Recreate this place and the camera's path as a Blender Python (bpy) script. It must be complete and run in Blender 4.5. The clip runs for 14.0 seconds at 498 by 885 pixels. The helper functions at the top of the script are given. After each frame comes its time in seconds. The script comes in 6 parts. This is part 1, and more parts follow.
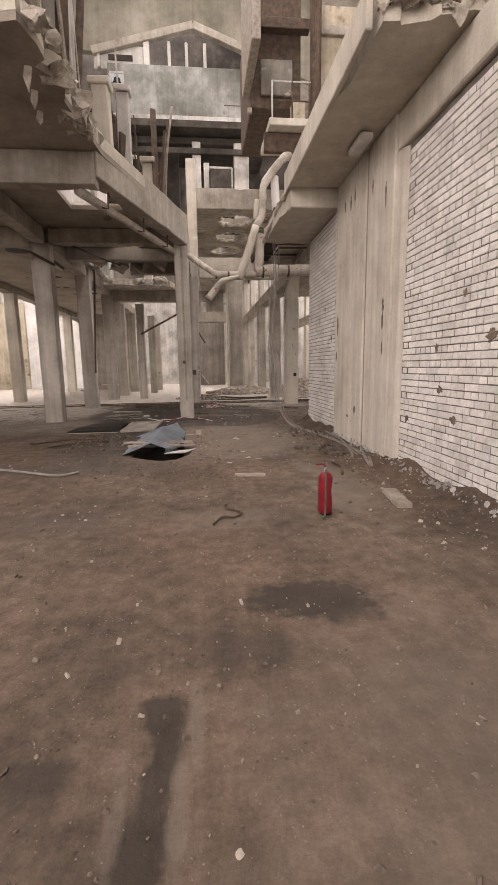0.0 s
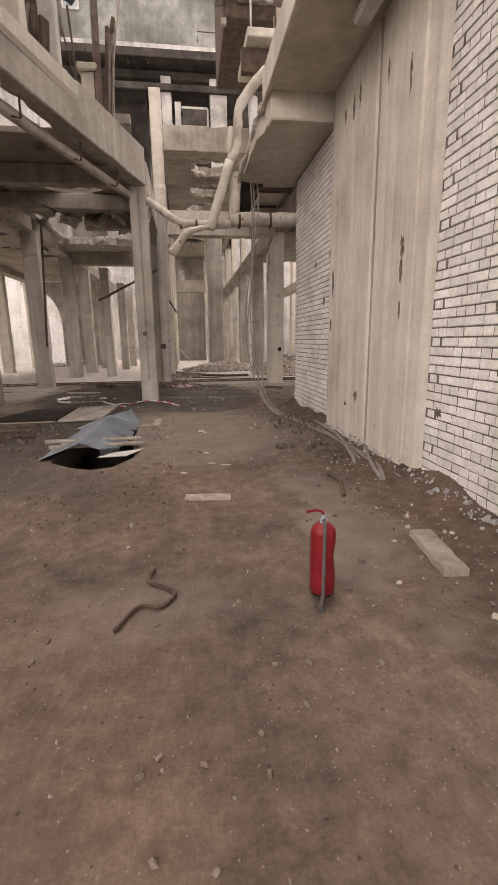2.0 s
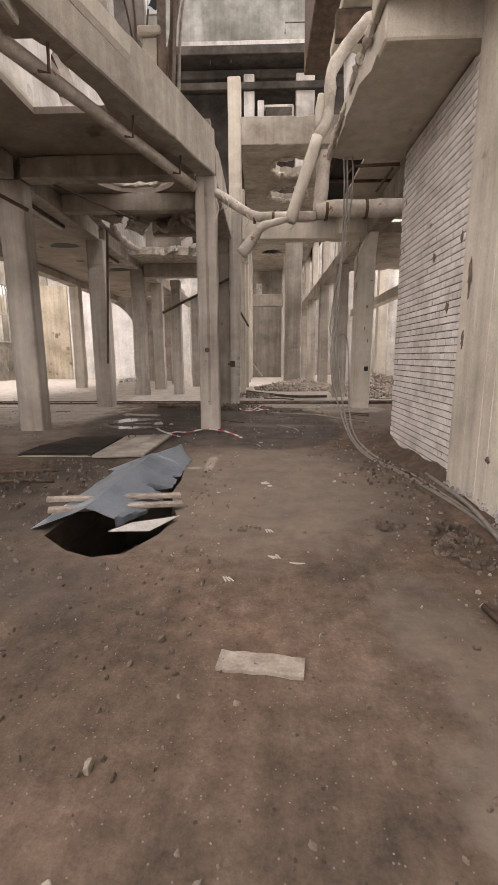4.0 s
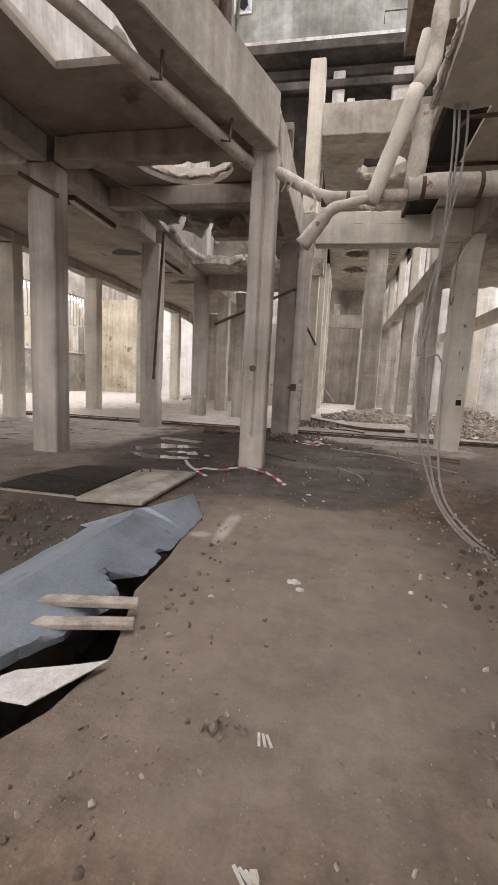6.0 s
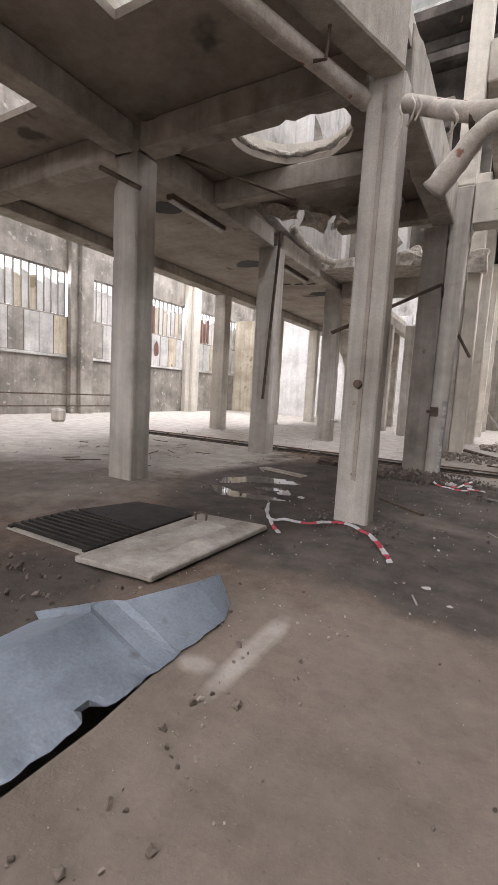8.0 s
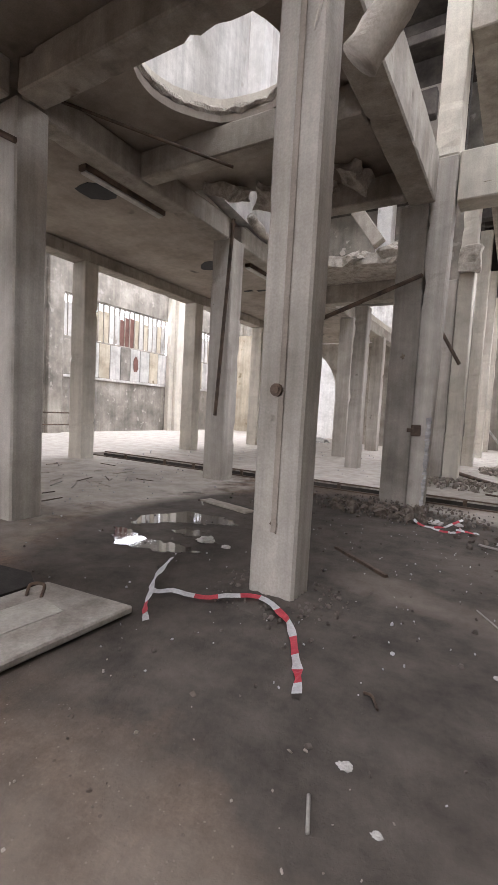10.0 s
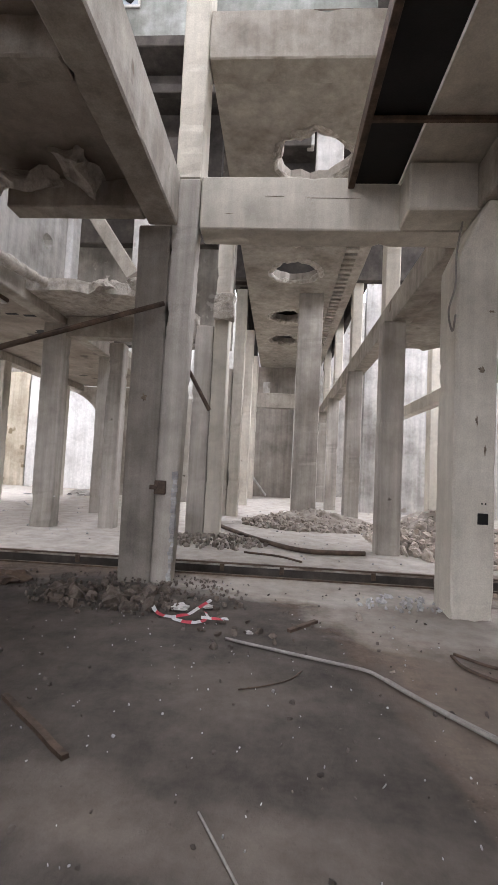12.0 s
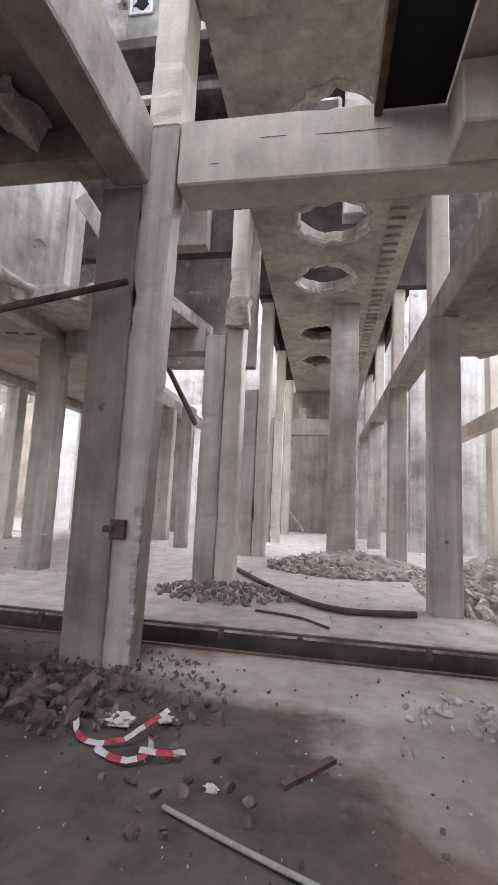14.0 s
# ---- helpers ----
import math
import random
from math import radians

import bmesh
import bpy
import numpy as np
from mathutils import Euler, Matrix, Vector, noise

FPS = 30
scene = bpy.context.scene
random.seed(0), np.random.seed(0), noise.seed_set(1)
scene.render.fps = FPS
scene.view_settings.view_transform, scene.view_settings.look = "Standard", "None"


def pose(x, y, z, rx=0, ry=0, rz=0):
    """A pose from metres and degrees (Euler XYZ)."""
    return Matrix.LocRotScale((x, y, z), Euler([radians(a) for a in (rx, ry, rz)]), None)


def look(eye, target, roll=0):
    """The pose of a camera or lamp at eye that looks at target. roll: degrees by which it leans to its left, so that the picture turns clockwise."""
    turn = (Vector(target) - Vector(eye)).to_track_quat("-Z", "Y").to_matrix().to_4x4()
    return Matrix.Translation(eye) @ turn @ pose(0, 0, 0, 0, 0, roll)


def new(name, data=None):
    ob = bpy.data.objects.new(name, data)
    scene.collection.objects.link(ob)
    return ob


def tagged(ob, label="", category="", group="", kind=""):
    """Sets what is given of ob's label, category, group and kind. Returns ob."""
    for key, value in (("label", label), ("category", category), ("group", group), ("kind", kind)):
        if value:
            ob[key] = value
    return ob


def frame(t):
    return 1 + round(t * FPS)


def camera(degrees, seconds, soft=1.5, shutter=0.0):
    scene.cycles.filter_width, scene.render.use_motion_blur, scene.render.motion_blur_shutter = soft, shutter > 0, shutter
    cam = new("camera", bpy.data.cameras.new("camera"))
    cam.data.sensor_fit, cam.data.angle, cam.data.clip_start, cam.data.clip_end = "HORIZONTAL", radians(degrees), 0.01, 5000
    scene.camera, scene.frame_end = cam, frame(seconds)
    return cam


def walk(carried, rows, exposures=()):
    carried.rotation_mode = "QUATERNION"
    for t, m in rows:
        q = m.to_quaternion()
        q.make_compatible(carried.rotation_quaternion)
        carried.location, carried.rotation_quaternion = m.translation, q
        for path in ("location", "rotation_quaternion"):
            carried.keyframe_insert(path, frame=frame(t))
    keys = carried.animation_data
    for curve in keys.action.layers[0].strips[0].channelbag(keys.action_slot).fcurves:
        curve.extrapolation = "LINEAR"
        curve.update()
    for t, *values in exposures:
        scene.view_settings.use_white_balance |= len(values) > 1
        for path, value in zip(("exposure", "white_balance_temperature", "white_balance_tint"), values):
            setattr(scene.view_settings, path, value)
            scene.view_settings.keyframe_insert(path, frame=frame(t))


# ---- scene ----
cam = camera(58.3, 14.0, soft=0.8)
PATH = [
    (0, (0.124, -0.036, 1.523), (0.33, 1.924, 1.185), -0.9),
    (0.5, (0.258, 0.473, 1.546), (0.471, 2.435, 1.221), -0.4),
    (1, (0.447, 1.017, 1.486), (0.722, 2.968, 1.143), -0.8),
    (1.5, (0.541, 1.528, 1.443), (0.82, 3.467, 1.039), -0.6),
    (2, (0.628, 1.999, 1.465), (0.889, 3.931, 1.02), -0.8),
    (2.5, (0.768, 2.519, 1.462), (1.059, 4.451, 1.038), -1.4),
    (3, (0.799, 3.018, 1.424), (1.217, 4.912, 0.937), -0.4),
    (3.5, (0.802, 3.517, 1.431), (1.128, 5.432, 0.959), -0.6),
    (4, (0.781, 4.081, 1.522), (0.722, 6.044, 1.145), -0.3),
    (4.2, (0.74, 4.31, 1.505), (0.567, 6.273, 1.161), 0.8),
    (6.3, (1.142, 6.47, 1.515), (0.676, 8.394, 1.229), 3.7),
    (6.5, (1.193, 6.683, 1.521), (0.579, 8.563, 1.224), 3.6),
    (7, (1.109, 7.154, 1.498), (0.309, 8.962, 1.193), 4.7),
    (7.5, (1.12, 7.668, 1.53), (0.298, 9.472, 1.26), 5.0),
    (7.7, (1.194, 7.897, 1.513), (0.281, 9.658, 1.258), 4.1),
    (9.8, (1.19, 10.013, 1.51), (0.065, 11.657, 1.336), 1.9),
    (10, (1.263, 10.202, 1.497), (0.245, 11.917, 1.351), 3.1),
    (10.5, (1.362, 10.727, 1.519), (0.503, 12.531, 1.418), 4.0),
    (11, (1.349, 11.18, 1.578), (0.705, 13.073, 1.548), 3.6),
    (11.2, (1.315, 11.29, 1.614), (0.822, 13.228, 1.637), 2.6),
    (11.5, (1.341, 11.551, 1.651), (1.092, 13.534, 1.742), 2.5),
    (12, (1.416, 11.962, 1.62), (1.282, 13.954, 1.734), 2.8),
    (12.5, (1.526, 12.401, 1.615), (1.413, 14.395, 1.731), 2.8),
    (13, (1.619, 12.851, 1.646), (1.578, 14.846, 1.783), 2.4),
    (13.5, (1.72, 13.292, 1.667), (1.617, 15.277, 1.894), 2.4),
    (14, (1.794, 13.738, 1.656), (1.458, 15.693, 1.904), 2.7),
]
walk(cam, [(t, look(eye, target, roll)) for t, eye, target, roll in PATH],
     [(0, -0.14, 6850, 21), (3.5, -0.1, 6800, 20), (6.5, 0.08, 6200, 16), (11, 0.14, 5870, 16), (14, 0.2, 5700, 15)])

# ---- world, sun, lights ----
world = bpy.data.worlds.new("world")
scene.world = world
world.use_nodes = True
sky = world.node_tree.nodes.new("ShaderNodeTexSky")
sky.sky_type, sky.sun_disc = "NISHITA", False
sky.sun_elevation, sky.sun_rotation = radians(48), radians(200)
world.node_tree.links.new(sky.outputs[0], world.node_tree.nodes["Background"].inputs[0])
world.node_tree.nodes["Background"].inputs[1].default_value = 0.15


def area_light(name, eye, target, sx, sy, power, colour=(1, 0.97, 0.93)):
    """An area lamp standing in for daylight."""
    data = bpy.data.lights.new(name, "AREA")
    data.shape, data.size, data.size_y, data.energy, data.color = "RECTANGLE", sx, sy, power, colour
    ob = new(name, data)
    ob.matrix_world = look(eye, target)
    return ob


# lamps added without a visible source, except the strip in the west window
area_light("daylight_rear", (-7, -13.5, 9), (1, 10, 2), 16, 9, 2300, (1, 0.94, 0.88))
area_light("fill_west_high", (-16.3, -3, 12.5), (3, 6, 2.5), 16, 7, 4300, (1, 0.95, 0.9))
area_light("fill_roof", (0.8, 11.5, 20.6), (0.8, 11.5, 0), 5, 15, 3200, (1, 0.98, 0.95))
area_light("fill_roof_aisle", (-12.6, 27, 20.6), (-12.0, 27, 0), 7, 36, 16000, (1, 0.98, 0.96))
area_light("daylight_west_strip", (-16.845, 20.5, 6.22), (-8, 20.5, 5.2), 26, 0.24, 800, (1, 0.98, 0.96))
area_light("fill_north_high", (-3, 41.6, 15.5), (-2, 24, 0), 18, 4, 5000)
area_light("fill_east_high", (12.2, 27, 12), (6, 25, 0), 16, 5, 4000)


# ---- materials ----
def mat(name, colours, scale=3.0, rough=0.9, metal=0.0, bump=0.3, fine=60.0, streak=0.0, spots=None, detail=8, island=0.0, bump_dist=0.01, mottle=0.12):
    """A worn surface: colours mixed by large stains, fine grain, optional run-off streaks and spots."""
    m = bpy.data.materials.new(name)
    m.use_nodes = True
    nt = m.node_tree
    n, l = nt.nodes, nt.links
    bsdf = n["Principled BSDF"]
    geo = n.new("ShaderNodeNewGeometry")
    big = n.new("ShaderNodeTexNoise")
    big.inputs["Scale"].default_value, big.inputs["Detail"].default_value, big.inputs["Roughness"].default_value = scale, detail, 0.62
    l.new(geo.outputs["Position"], big.inputs["Vector"])
    ramp = n.new("ShaderNodeValToRGB")
    els = ramp.color_ramp.elements
    k = len(colours)
    for i, c in enumerate(colours):
        pos = 0.32 + 0.38 * i / max(1, k - 1)
        e = els[i] if i < 2 else els.new(pos)
        e.position, e.color = pos, (*c, 1)
    l.new(big.outputs["Fac"], ramp.inputs["Fac"])
    col = ramp.outputs["Color"]

    def mult(col, fac_socket, lo, hi, a, b):
        mr = n.new("ShaderNodeMapRange")
        mr.inputs[1].default_value, mr.inputs[2].default_value, mr.inputs[3].default_value, mr.inputs[4].default_value = lo, hi, a, b
        l.new(fac_socket, mr.inputs[0])
        mx = n.new("ShaderNodeMix")
        mx.data_type, mx.blend_type = "RGBA", "MULTIPLY"
        mx.inputs[0].default_value = 1.0
        l.new(col, mx.inputs[6])
        l.new(mr.outputs[0], mx.inputs[7])
        return mx.outputs[2]

    grain = n.new("ShaderNodeTexNoise")
    grain.inputs["Scale"].default_value, grain.inputs["Detail"].default_value = fine, 4
    l.new(geo.outputs["Position"], grain.inputs["Vector"])
    col = mult(col, grain.outputs["Fac"], 0.3, 0.7, 0.9, 1.09)
    if mottle:
        mid = n.new("ShaderNodeTexNoise")
        mid.inputs["Scale"].default_value, mid.inputs["Detail"].default_value, mid.inputs["Roughness"].default_value = scale * 6 + 1.5, 9, 0.72
        l.new(geo.outputs["Position"], mid.inputs["Vector"])
        col = mult(col, mid.outputs["Fac"], 0.33, 0.67, 1 - mottle, 1 + mottle)
    if streak:
        mp = n.new("ShaderNodeMapping")
        mp.inputs["Scale"].default_value = (4.5, 4.5, 0.22)
        l.new(geo.outputs["Position"], mp.inputs["Vector"])
        st = n.new("ShaderNodeTexNoise")
        st.inputs["Scale"].default_value, st.inputs["Detail"].default_value = 1.0, 5
        st.inputs["Roughness"].default_value = 0.65
        l.new(mp.outputs[0], st.inputs["Vector"])
        col = mult(col, st.outputs["Fac"], 0.25, 0.75, 1 - streak, 1 + streak * 0.4)
    if spots:
        vo = n.new("ShaderNodeTexNoise")
        vo.inputs["Scale"].default_value, vo.inputs["Detail"].default_value = spots[0], 3
        l.new(geo.outputs["Position"], vo.inputs["Vector"])
        mr = n.new("ShaderNodeMapRange")
        mr.inputs[1].default_value, mr.inputs[2].default_value = spots[1], spots[1] + 0.06
        l.new(vo.outputs["Fac"], mr.inputs[0])
        mx = n.new("ShaderNodeMix")
        mx.data_type = "RGBA"
        l.new(mr.outputs[0], mx.inputs[0])
        l.new(col, mx.inputs[6])
        mx.inputs[7].default_value = (*spots[2], 1)
        col = mx.outputs[2]
    if island:
        oi = n.new("ShaderNodeObjectInfo")
        col = mult(col, oi.outputs["Random"], 0, 1, 1 - island, 1 + island * 0.5)
        col = mult(col, geo.outputs["Random Per Island"], 0, 1, 1 - island, 1 + island * 0.5)
    l.new(col, bsdf.inputs["Base Color"])
    bsdf.inputs["Roughness"].default_value, bsdf.inputs["Metallic"].default_value = rough, metal
    bsdf.inputs["Specular IOR Level"].default_value = 0.25
    if bump:
        add = n.new("ShaderNodeMath")
        add.operation = "ADD"
        l.new(big.outputs["Fac"], add.inputs[0])
        l.new(grain.outputs["Fac"], add.inputs[1])
        bp = n.new("ShaderNodeBump")
        bp.inputs["Strength"].default_value, bp.inputs["Distance"].default_value = bump, bump_dist
        l.new(add.outputs[0], bp.inputs["Height"])
        l.new(bp.outputs[0], bsdf.inputs["Normal"])
    return m


CONCRETE = mat("concrete", [(0.24, 0.21, 0.175), (0.37, 0.335, 0.285), (0.46, 0.42, 0.36)], 1.1, 0.92, bump=0.35, streak=0.3, spots=(2.3, 0.69, (0.17, 0.14, 0.11)))
COLUMN = mat("column_concrete", [(0.3, 0.27, 0.232), (0.43, 0.395, 0.345), (0.53, 0.49, 0.435)], 0.8, 0.9, bump=0.12, streak=0.4, mottle=0.07, spots=(4.0, 0.72, (0.14, 0.12, 0.1)))
PALE = mat("pale_concrete", [(0.42, 0.385, 0.325), (0.56, 0.52, 0.44), (0.63, 0.59, 0.51)], 0.7, 0.9, bump=0.12, streak=0.22, mottle=0.08, spots=(3.0, 0.74, (0.3, 0.26, 0.205)))
# darker copy of column_concrete; part of the darkness is shade in the colour
SHADED_GREY = mat("shaded_grey_concrete", [(0.18, 0.16, 0.135), (0.28, 0.25, 0.215), (0.36, 0.325, 0.28)], 0.8, 0.92, bump=0.25, streak=0.35, mottle=0.08)
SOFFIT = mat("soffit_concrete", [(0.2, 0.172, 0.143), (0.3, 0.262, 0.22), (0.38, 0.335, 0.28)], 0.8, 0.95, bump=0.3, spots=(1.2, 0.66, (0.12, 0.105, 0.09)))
BROKEN = mat("broken_concrete", [(0.28, 0.25, 0.21), (0.46, 0.42, 0.36), (0.6, 0.56, 0.49)], 6, 0.95, bump=0.8, bump_dist=0.03)


def earth(name, colours, red, pale, dark):
    """Trodden earth: broad tone changes, a reddish cast in places, lumps, grit, scuffs and small chips."""
    m = bpy.data.materials.new(name)
    m.use_nodes = True
    n, l = m.node_tree.nodes, m.node_tree.links
    bsdf = n["Principled BSDF"]
    geo = n.new("ShaderNodeNewGeometry")

    def tex(scale, detail, rough, stretch=None):
        v = geo.outputs["Position"]
        if stretch:
            mp = n.new("ShaderNodeMapping")
            mp.inputs["Scale"].default_value = stretch
            mp.inputs["Rotation"].default_value = (0, 0, 0.2)
            l.new(v, mp.inputs["Vector"])
            v = mp.outputs[0]
        t = n.new("ShaderNodeTexNoise")
        t.inputs["Scale"].default_value, t.inputs["Detail"].default_value, t.inputs["Roughness"].default_value = scale, detail, rough
        l.new(v, t.inputs["Vector"])
        return t.outputs["Fac"]

    def ranged(fac, lo, hi, a, b):
        mr = n.new("ShaderNodeMapRange")
        for k, val in enumerate((lo, hi, a, b)):
            mr.inputs[k + 1].default_value = val
        l.new(fac, mr.inputs[0])
        return mr.outputs[0]

    def mix(fac, a, b, blend="MIX"):
        mx = n.new("ShaderNodeMix")
        mx.data_type, mx.blend_type = "RGBA", blend
        if blend == "MULTIPLY":
            mx.inputs[0].default_value = 1.0
            l.new(a, mx.inputs[6])
            l.new(fac, mx.inputs[7])
        else:
            l.new(fac, mx.inputs[0])
            l.new(a, mx.inputs[6])
            mx.inputs[7].default_value = (*b, 1)
        return mx.outputs[2]

    broad, lump, grit = tex(0.9, 10, 0.62), tex(6.5, 9, 0.7), tex(48, 6, 0.7)
    scuff = tex(1.0, 7, 0.7, (7, 1.3, 1))
    ramp = n.new("ShaderNodeValToRGB")
    els = ramp.color_ramp.elements
    for k, c in enumerate(colours):
        e = els[k] if k < 2 else els.new(0.5)
        e.position, e.color = 0.38 + 0.12 * k, (*c, 1)
    l.new(broad, ramp.inputs[0])
    col = mix(ranged(tex(0.45, 6, 0.6), 0.42, 0.62, 0.0, 0.7), ramp.outputs[0], red)
    col = mix(ranged(lump, 0.36, 0.64, 0.72, 1.26), col, None, "MULTIPLY")
    col = mix(ranged(scuff, 0.3, 0.7, 0.84, 1.16), col, None, "MULTIPLY")
    col = mix(ranged(grit, 0.3, 0.7, 0.8, 1.2), col, None, "MULTIPLY")
    heights = [(lump, 1.0), (grit, 0.22), (broad, 1.2)]
    for scale, share, tint in ((60, 0.93, pale), (34, 0.965, dark)):
        vo = n.new("ShaderNodeTexVoronoi")
        vo.inputs["Scale"].default_value = scale
        l.new(geo.outputs["Position"], vo.inputs["Vector"])
        sep = n.new("ShaderNodeSeparateColor")
        l.new(vo.outputs["Color"], sep.inputs[0])
        both = n.new("ShaderNodeMath")
        both.operation = "MULTIPLY"
        l.new(ranged(vo.outputs["Distance"], 0.22, 0.3, 1, 0), both.inputs[0])
        l.new(ranged(sep.outputs[0], share, share + 0.01, 0, 0.6), both.inputs[1])
        col = mix(both.outputs[0], col, tint)
        heights.append((both.outputs[0], 0.25))
    l.new(col, bsdf.inputs["Base Color"])
    bsdf.inputs["Roughness"].default_value = 0.93
    bsdf.inputs["Specular IOR Level"].default_value = 0.22
    total = None
    for sock, w in heights:
        ma = n.new("ShaderNodeMath")
        ma.operation = "MULTIPLY_ADD"
        ma.inputs[1].default_value = w
        l.new(sock, ma.inputs[0])
        if total:
            l.new(total, ma.inputs[2])
        else:
            ma.inputs[2].default_value = 0.0
        total = ma.outputs[0]
    bp = n.new("ShaderNodeBump")
    bp.inputs["Strength"].default_value, bp.inputs["Distance"].default_value = 0.55, 0.03
    l.new(total, bp.inputs["Height"])
    l.new(bp.outputs[0], bsdf.inputs["Normal"])
    return m


FLOOR = earth("earth_floor", [(0.082, 0.063, 0.048), (0.115, 0.088, 0.067), (0.152, 0.116, 0.09)], (0.14, 0.097, 0.069), (0.27, 0.232, 0.195), (0.035, 0.029, 0.024))


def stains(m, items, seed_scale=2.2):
    """Mixes dark and dusty pale areas with soft ragged borders into a floor material. items: centre, radii, colours
    dark and light, border width, strength.
    """
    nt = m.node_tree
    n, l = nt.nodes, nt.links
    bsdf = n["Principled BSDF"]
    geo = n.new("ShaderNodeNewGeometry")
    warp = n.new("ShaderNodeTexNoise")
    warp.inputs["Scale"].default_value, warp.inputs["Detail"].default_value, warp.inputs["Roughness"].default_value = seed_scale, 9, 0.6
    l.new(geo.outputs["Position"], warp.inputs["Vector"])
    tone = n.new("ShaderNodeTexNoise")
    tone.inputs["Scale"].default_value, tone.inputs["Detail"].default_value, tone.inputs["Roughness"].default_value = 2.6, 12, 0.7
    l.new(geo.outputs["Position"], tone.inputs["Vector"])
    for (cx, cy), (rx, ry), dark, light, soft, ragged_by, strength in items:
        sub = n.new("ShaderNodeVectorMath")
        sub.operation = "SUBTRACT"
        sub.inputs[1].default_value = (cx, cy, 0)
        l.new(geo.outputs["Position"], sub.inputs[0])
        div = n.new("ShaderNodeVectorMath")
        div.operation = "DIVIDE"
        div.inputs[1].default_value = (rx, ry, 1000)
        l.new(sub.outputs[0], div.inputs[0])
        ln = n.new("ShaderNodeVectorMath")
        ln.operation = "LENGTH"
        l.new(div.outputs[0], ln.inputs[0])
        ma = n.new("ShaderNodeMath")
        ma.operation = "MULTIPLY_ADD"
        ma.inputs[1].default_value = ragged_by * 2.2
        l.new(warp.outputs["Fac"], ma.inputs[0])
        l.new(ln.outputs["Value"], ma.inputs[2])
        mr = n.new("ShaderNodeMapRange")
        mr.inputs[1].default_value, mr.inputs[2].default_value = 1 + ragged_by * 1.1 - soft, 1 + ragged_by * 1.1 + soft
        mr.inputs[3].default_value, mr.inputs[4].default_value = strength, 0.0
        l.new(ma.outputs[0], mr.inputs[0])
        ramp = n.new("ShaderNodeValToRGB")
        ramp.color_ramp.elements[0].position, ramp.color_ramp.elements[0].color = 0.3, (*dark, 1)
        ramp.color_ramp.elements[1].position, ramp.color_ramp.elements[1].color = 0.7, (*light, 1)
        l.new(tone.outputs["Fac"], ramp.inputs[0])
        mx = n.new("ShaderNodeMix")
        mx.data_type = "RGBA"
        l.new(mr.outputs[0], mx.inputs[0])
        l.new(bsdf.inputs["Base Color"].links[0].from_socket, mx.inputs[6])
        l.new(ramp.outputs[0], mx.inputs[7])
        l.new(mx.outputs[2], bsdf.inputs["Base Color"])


D0, D1 = (0.29, 0.26, 0.225), (0.52, 0.48, 0.425)
DARK0, DARK1 = (0.036, 0.031, 0.0265), (0.108, 0.092, 0.078)
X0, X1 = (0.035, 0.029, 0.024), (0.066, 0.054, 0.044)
S0, S1 = (0.14, 0.115, 0.093), (0.235, 0.197, 0.163)
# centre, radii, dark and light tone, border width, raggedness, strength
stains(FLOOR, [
    # pale dust; its tone is also raised for daylight lying on the aisle floor
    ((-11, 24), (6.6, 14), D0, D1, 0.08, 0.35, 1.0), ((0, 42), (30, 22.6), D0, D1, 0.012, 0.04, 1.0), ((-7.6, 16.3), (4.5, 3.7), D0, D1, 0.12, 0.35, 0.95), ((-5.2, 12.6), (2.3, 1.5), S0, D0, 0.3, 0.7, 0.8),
    # patch at (1.3, 1.2) only lifts the floor's brightness by colour
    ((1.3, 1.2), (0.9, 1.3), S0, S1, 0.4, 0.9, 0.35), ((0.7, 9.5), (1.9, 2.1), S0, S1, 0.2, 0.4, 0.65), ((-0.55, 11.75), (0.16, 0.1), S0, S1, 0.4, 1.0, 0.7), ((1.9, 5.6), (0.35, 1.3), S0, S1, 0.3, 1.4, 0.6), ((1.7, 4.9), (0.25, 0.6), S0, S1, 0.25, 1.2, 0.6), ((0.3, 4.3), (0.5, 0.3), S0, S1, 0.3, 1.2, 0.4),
    # dark area round the columns: damp earth with shade painted into its colour
    ((-0.5, 15.0), (2.9, 3.4), DARK0, DARK1, 0.06, 0.14, 0.95), ((0.95, 13.9), (1.55, 2.5), DARK0, DARK1, 0.03, 0.08, 0.95), ((-1.7, 9.4), (0.7, 2.0), DARK0, DARK1, 0.3, 0.7, 0.85), ((-1.6, 6.9), (1.3, 0.5), DARK0, DARK1, 0.4, 0.9, 0.6), ((-1.5, 4.4), (0.9, 0.35), DARK0, DARK1, 0.4, 0.9, 0.45),
    # (0.35, 14.15) and (1.35, 13.95): a soft streak of light, painted pale
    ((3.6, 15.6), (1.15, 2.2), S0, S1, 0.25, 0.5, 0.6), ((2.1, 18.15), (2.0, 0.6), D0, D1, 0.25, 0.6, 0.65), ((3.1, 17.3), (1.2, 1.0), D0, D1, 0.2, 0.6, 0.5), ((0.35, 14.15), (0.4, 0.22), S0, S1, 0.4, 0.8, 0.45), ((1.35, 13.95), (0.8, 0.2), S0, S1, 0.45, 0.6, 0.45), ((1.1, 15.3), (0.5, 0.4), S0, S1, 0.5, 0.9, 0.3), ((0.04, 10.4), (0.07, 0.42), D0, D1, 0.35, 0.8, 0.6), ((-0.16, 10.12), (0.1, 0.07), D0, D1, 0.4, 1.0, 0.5)])
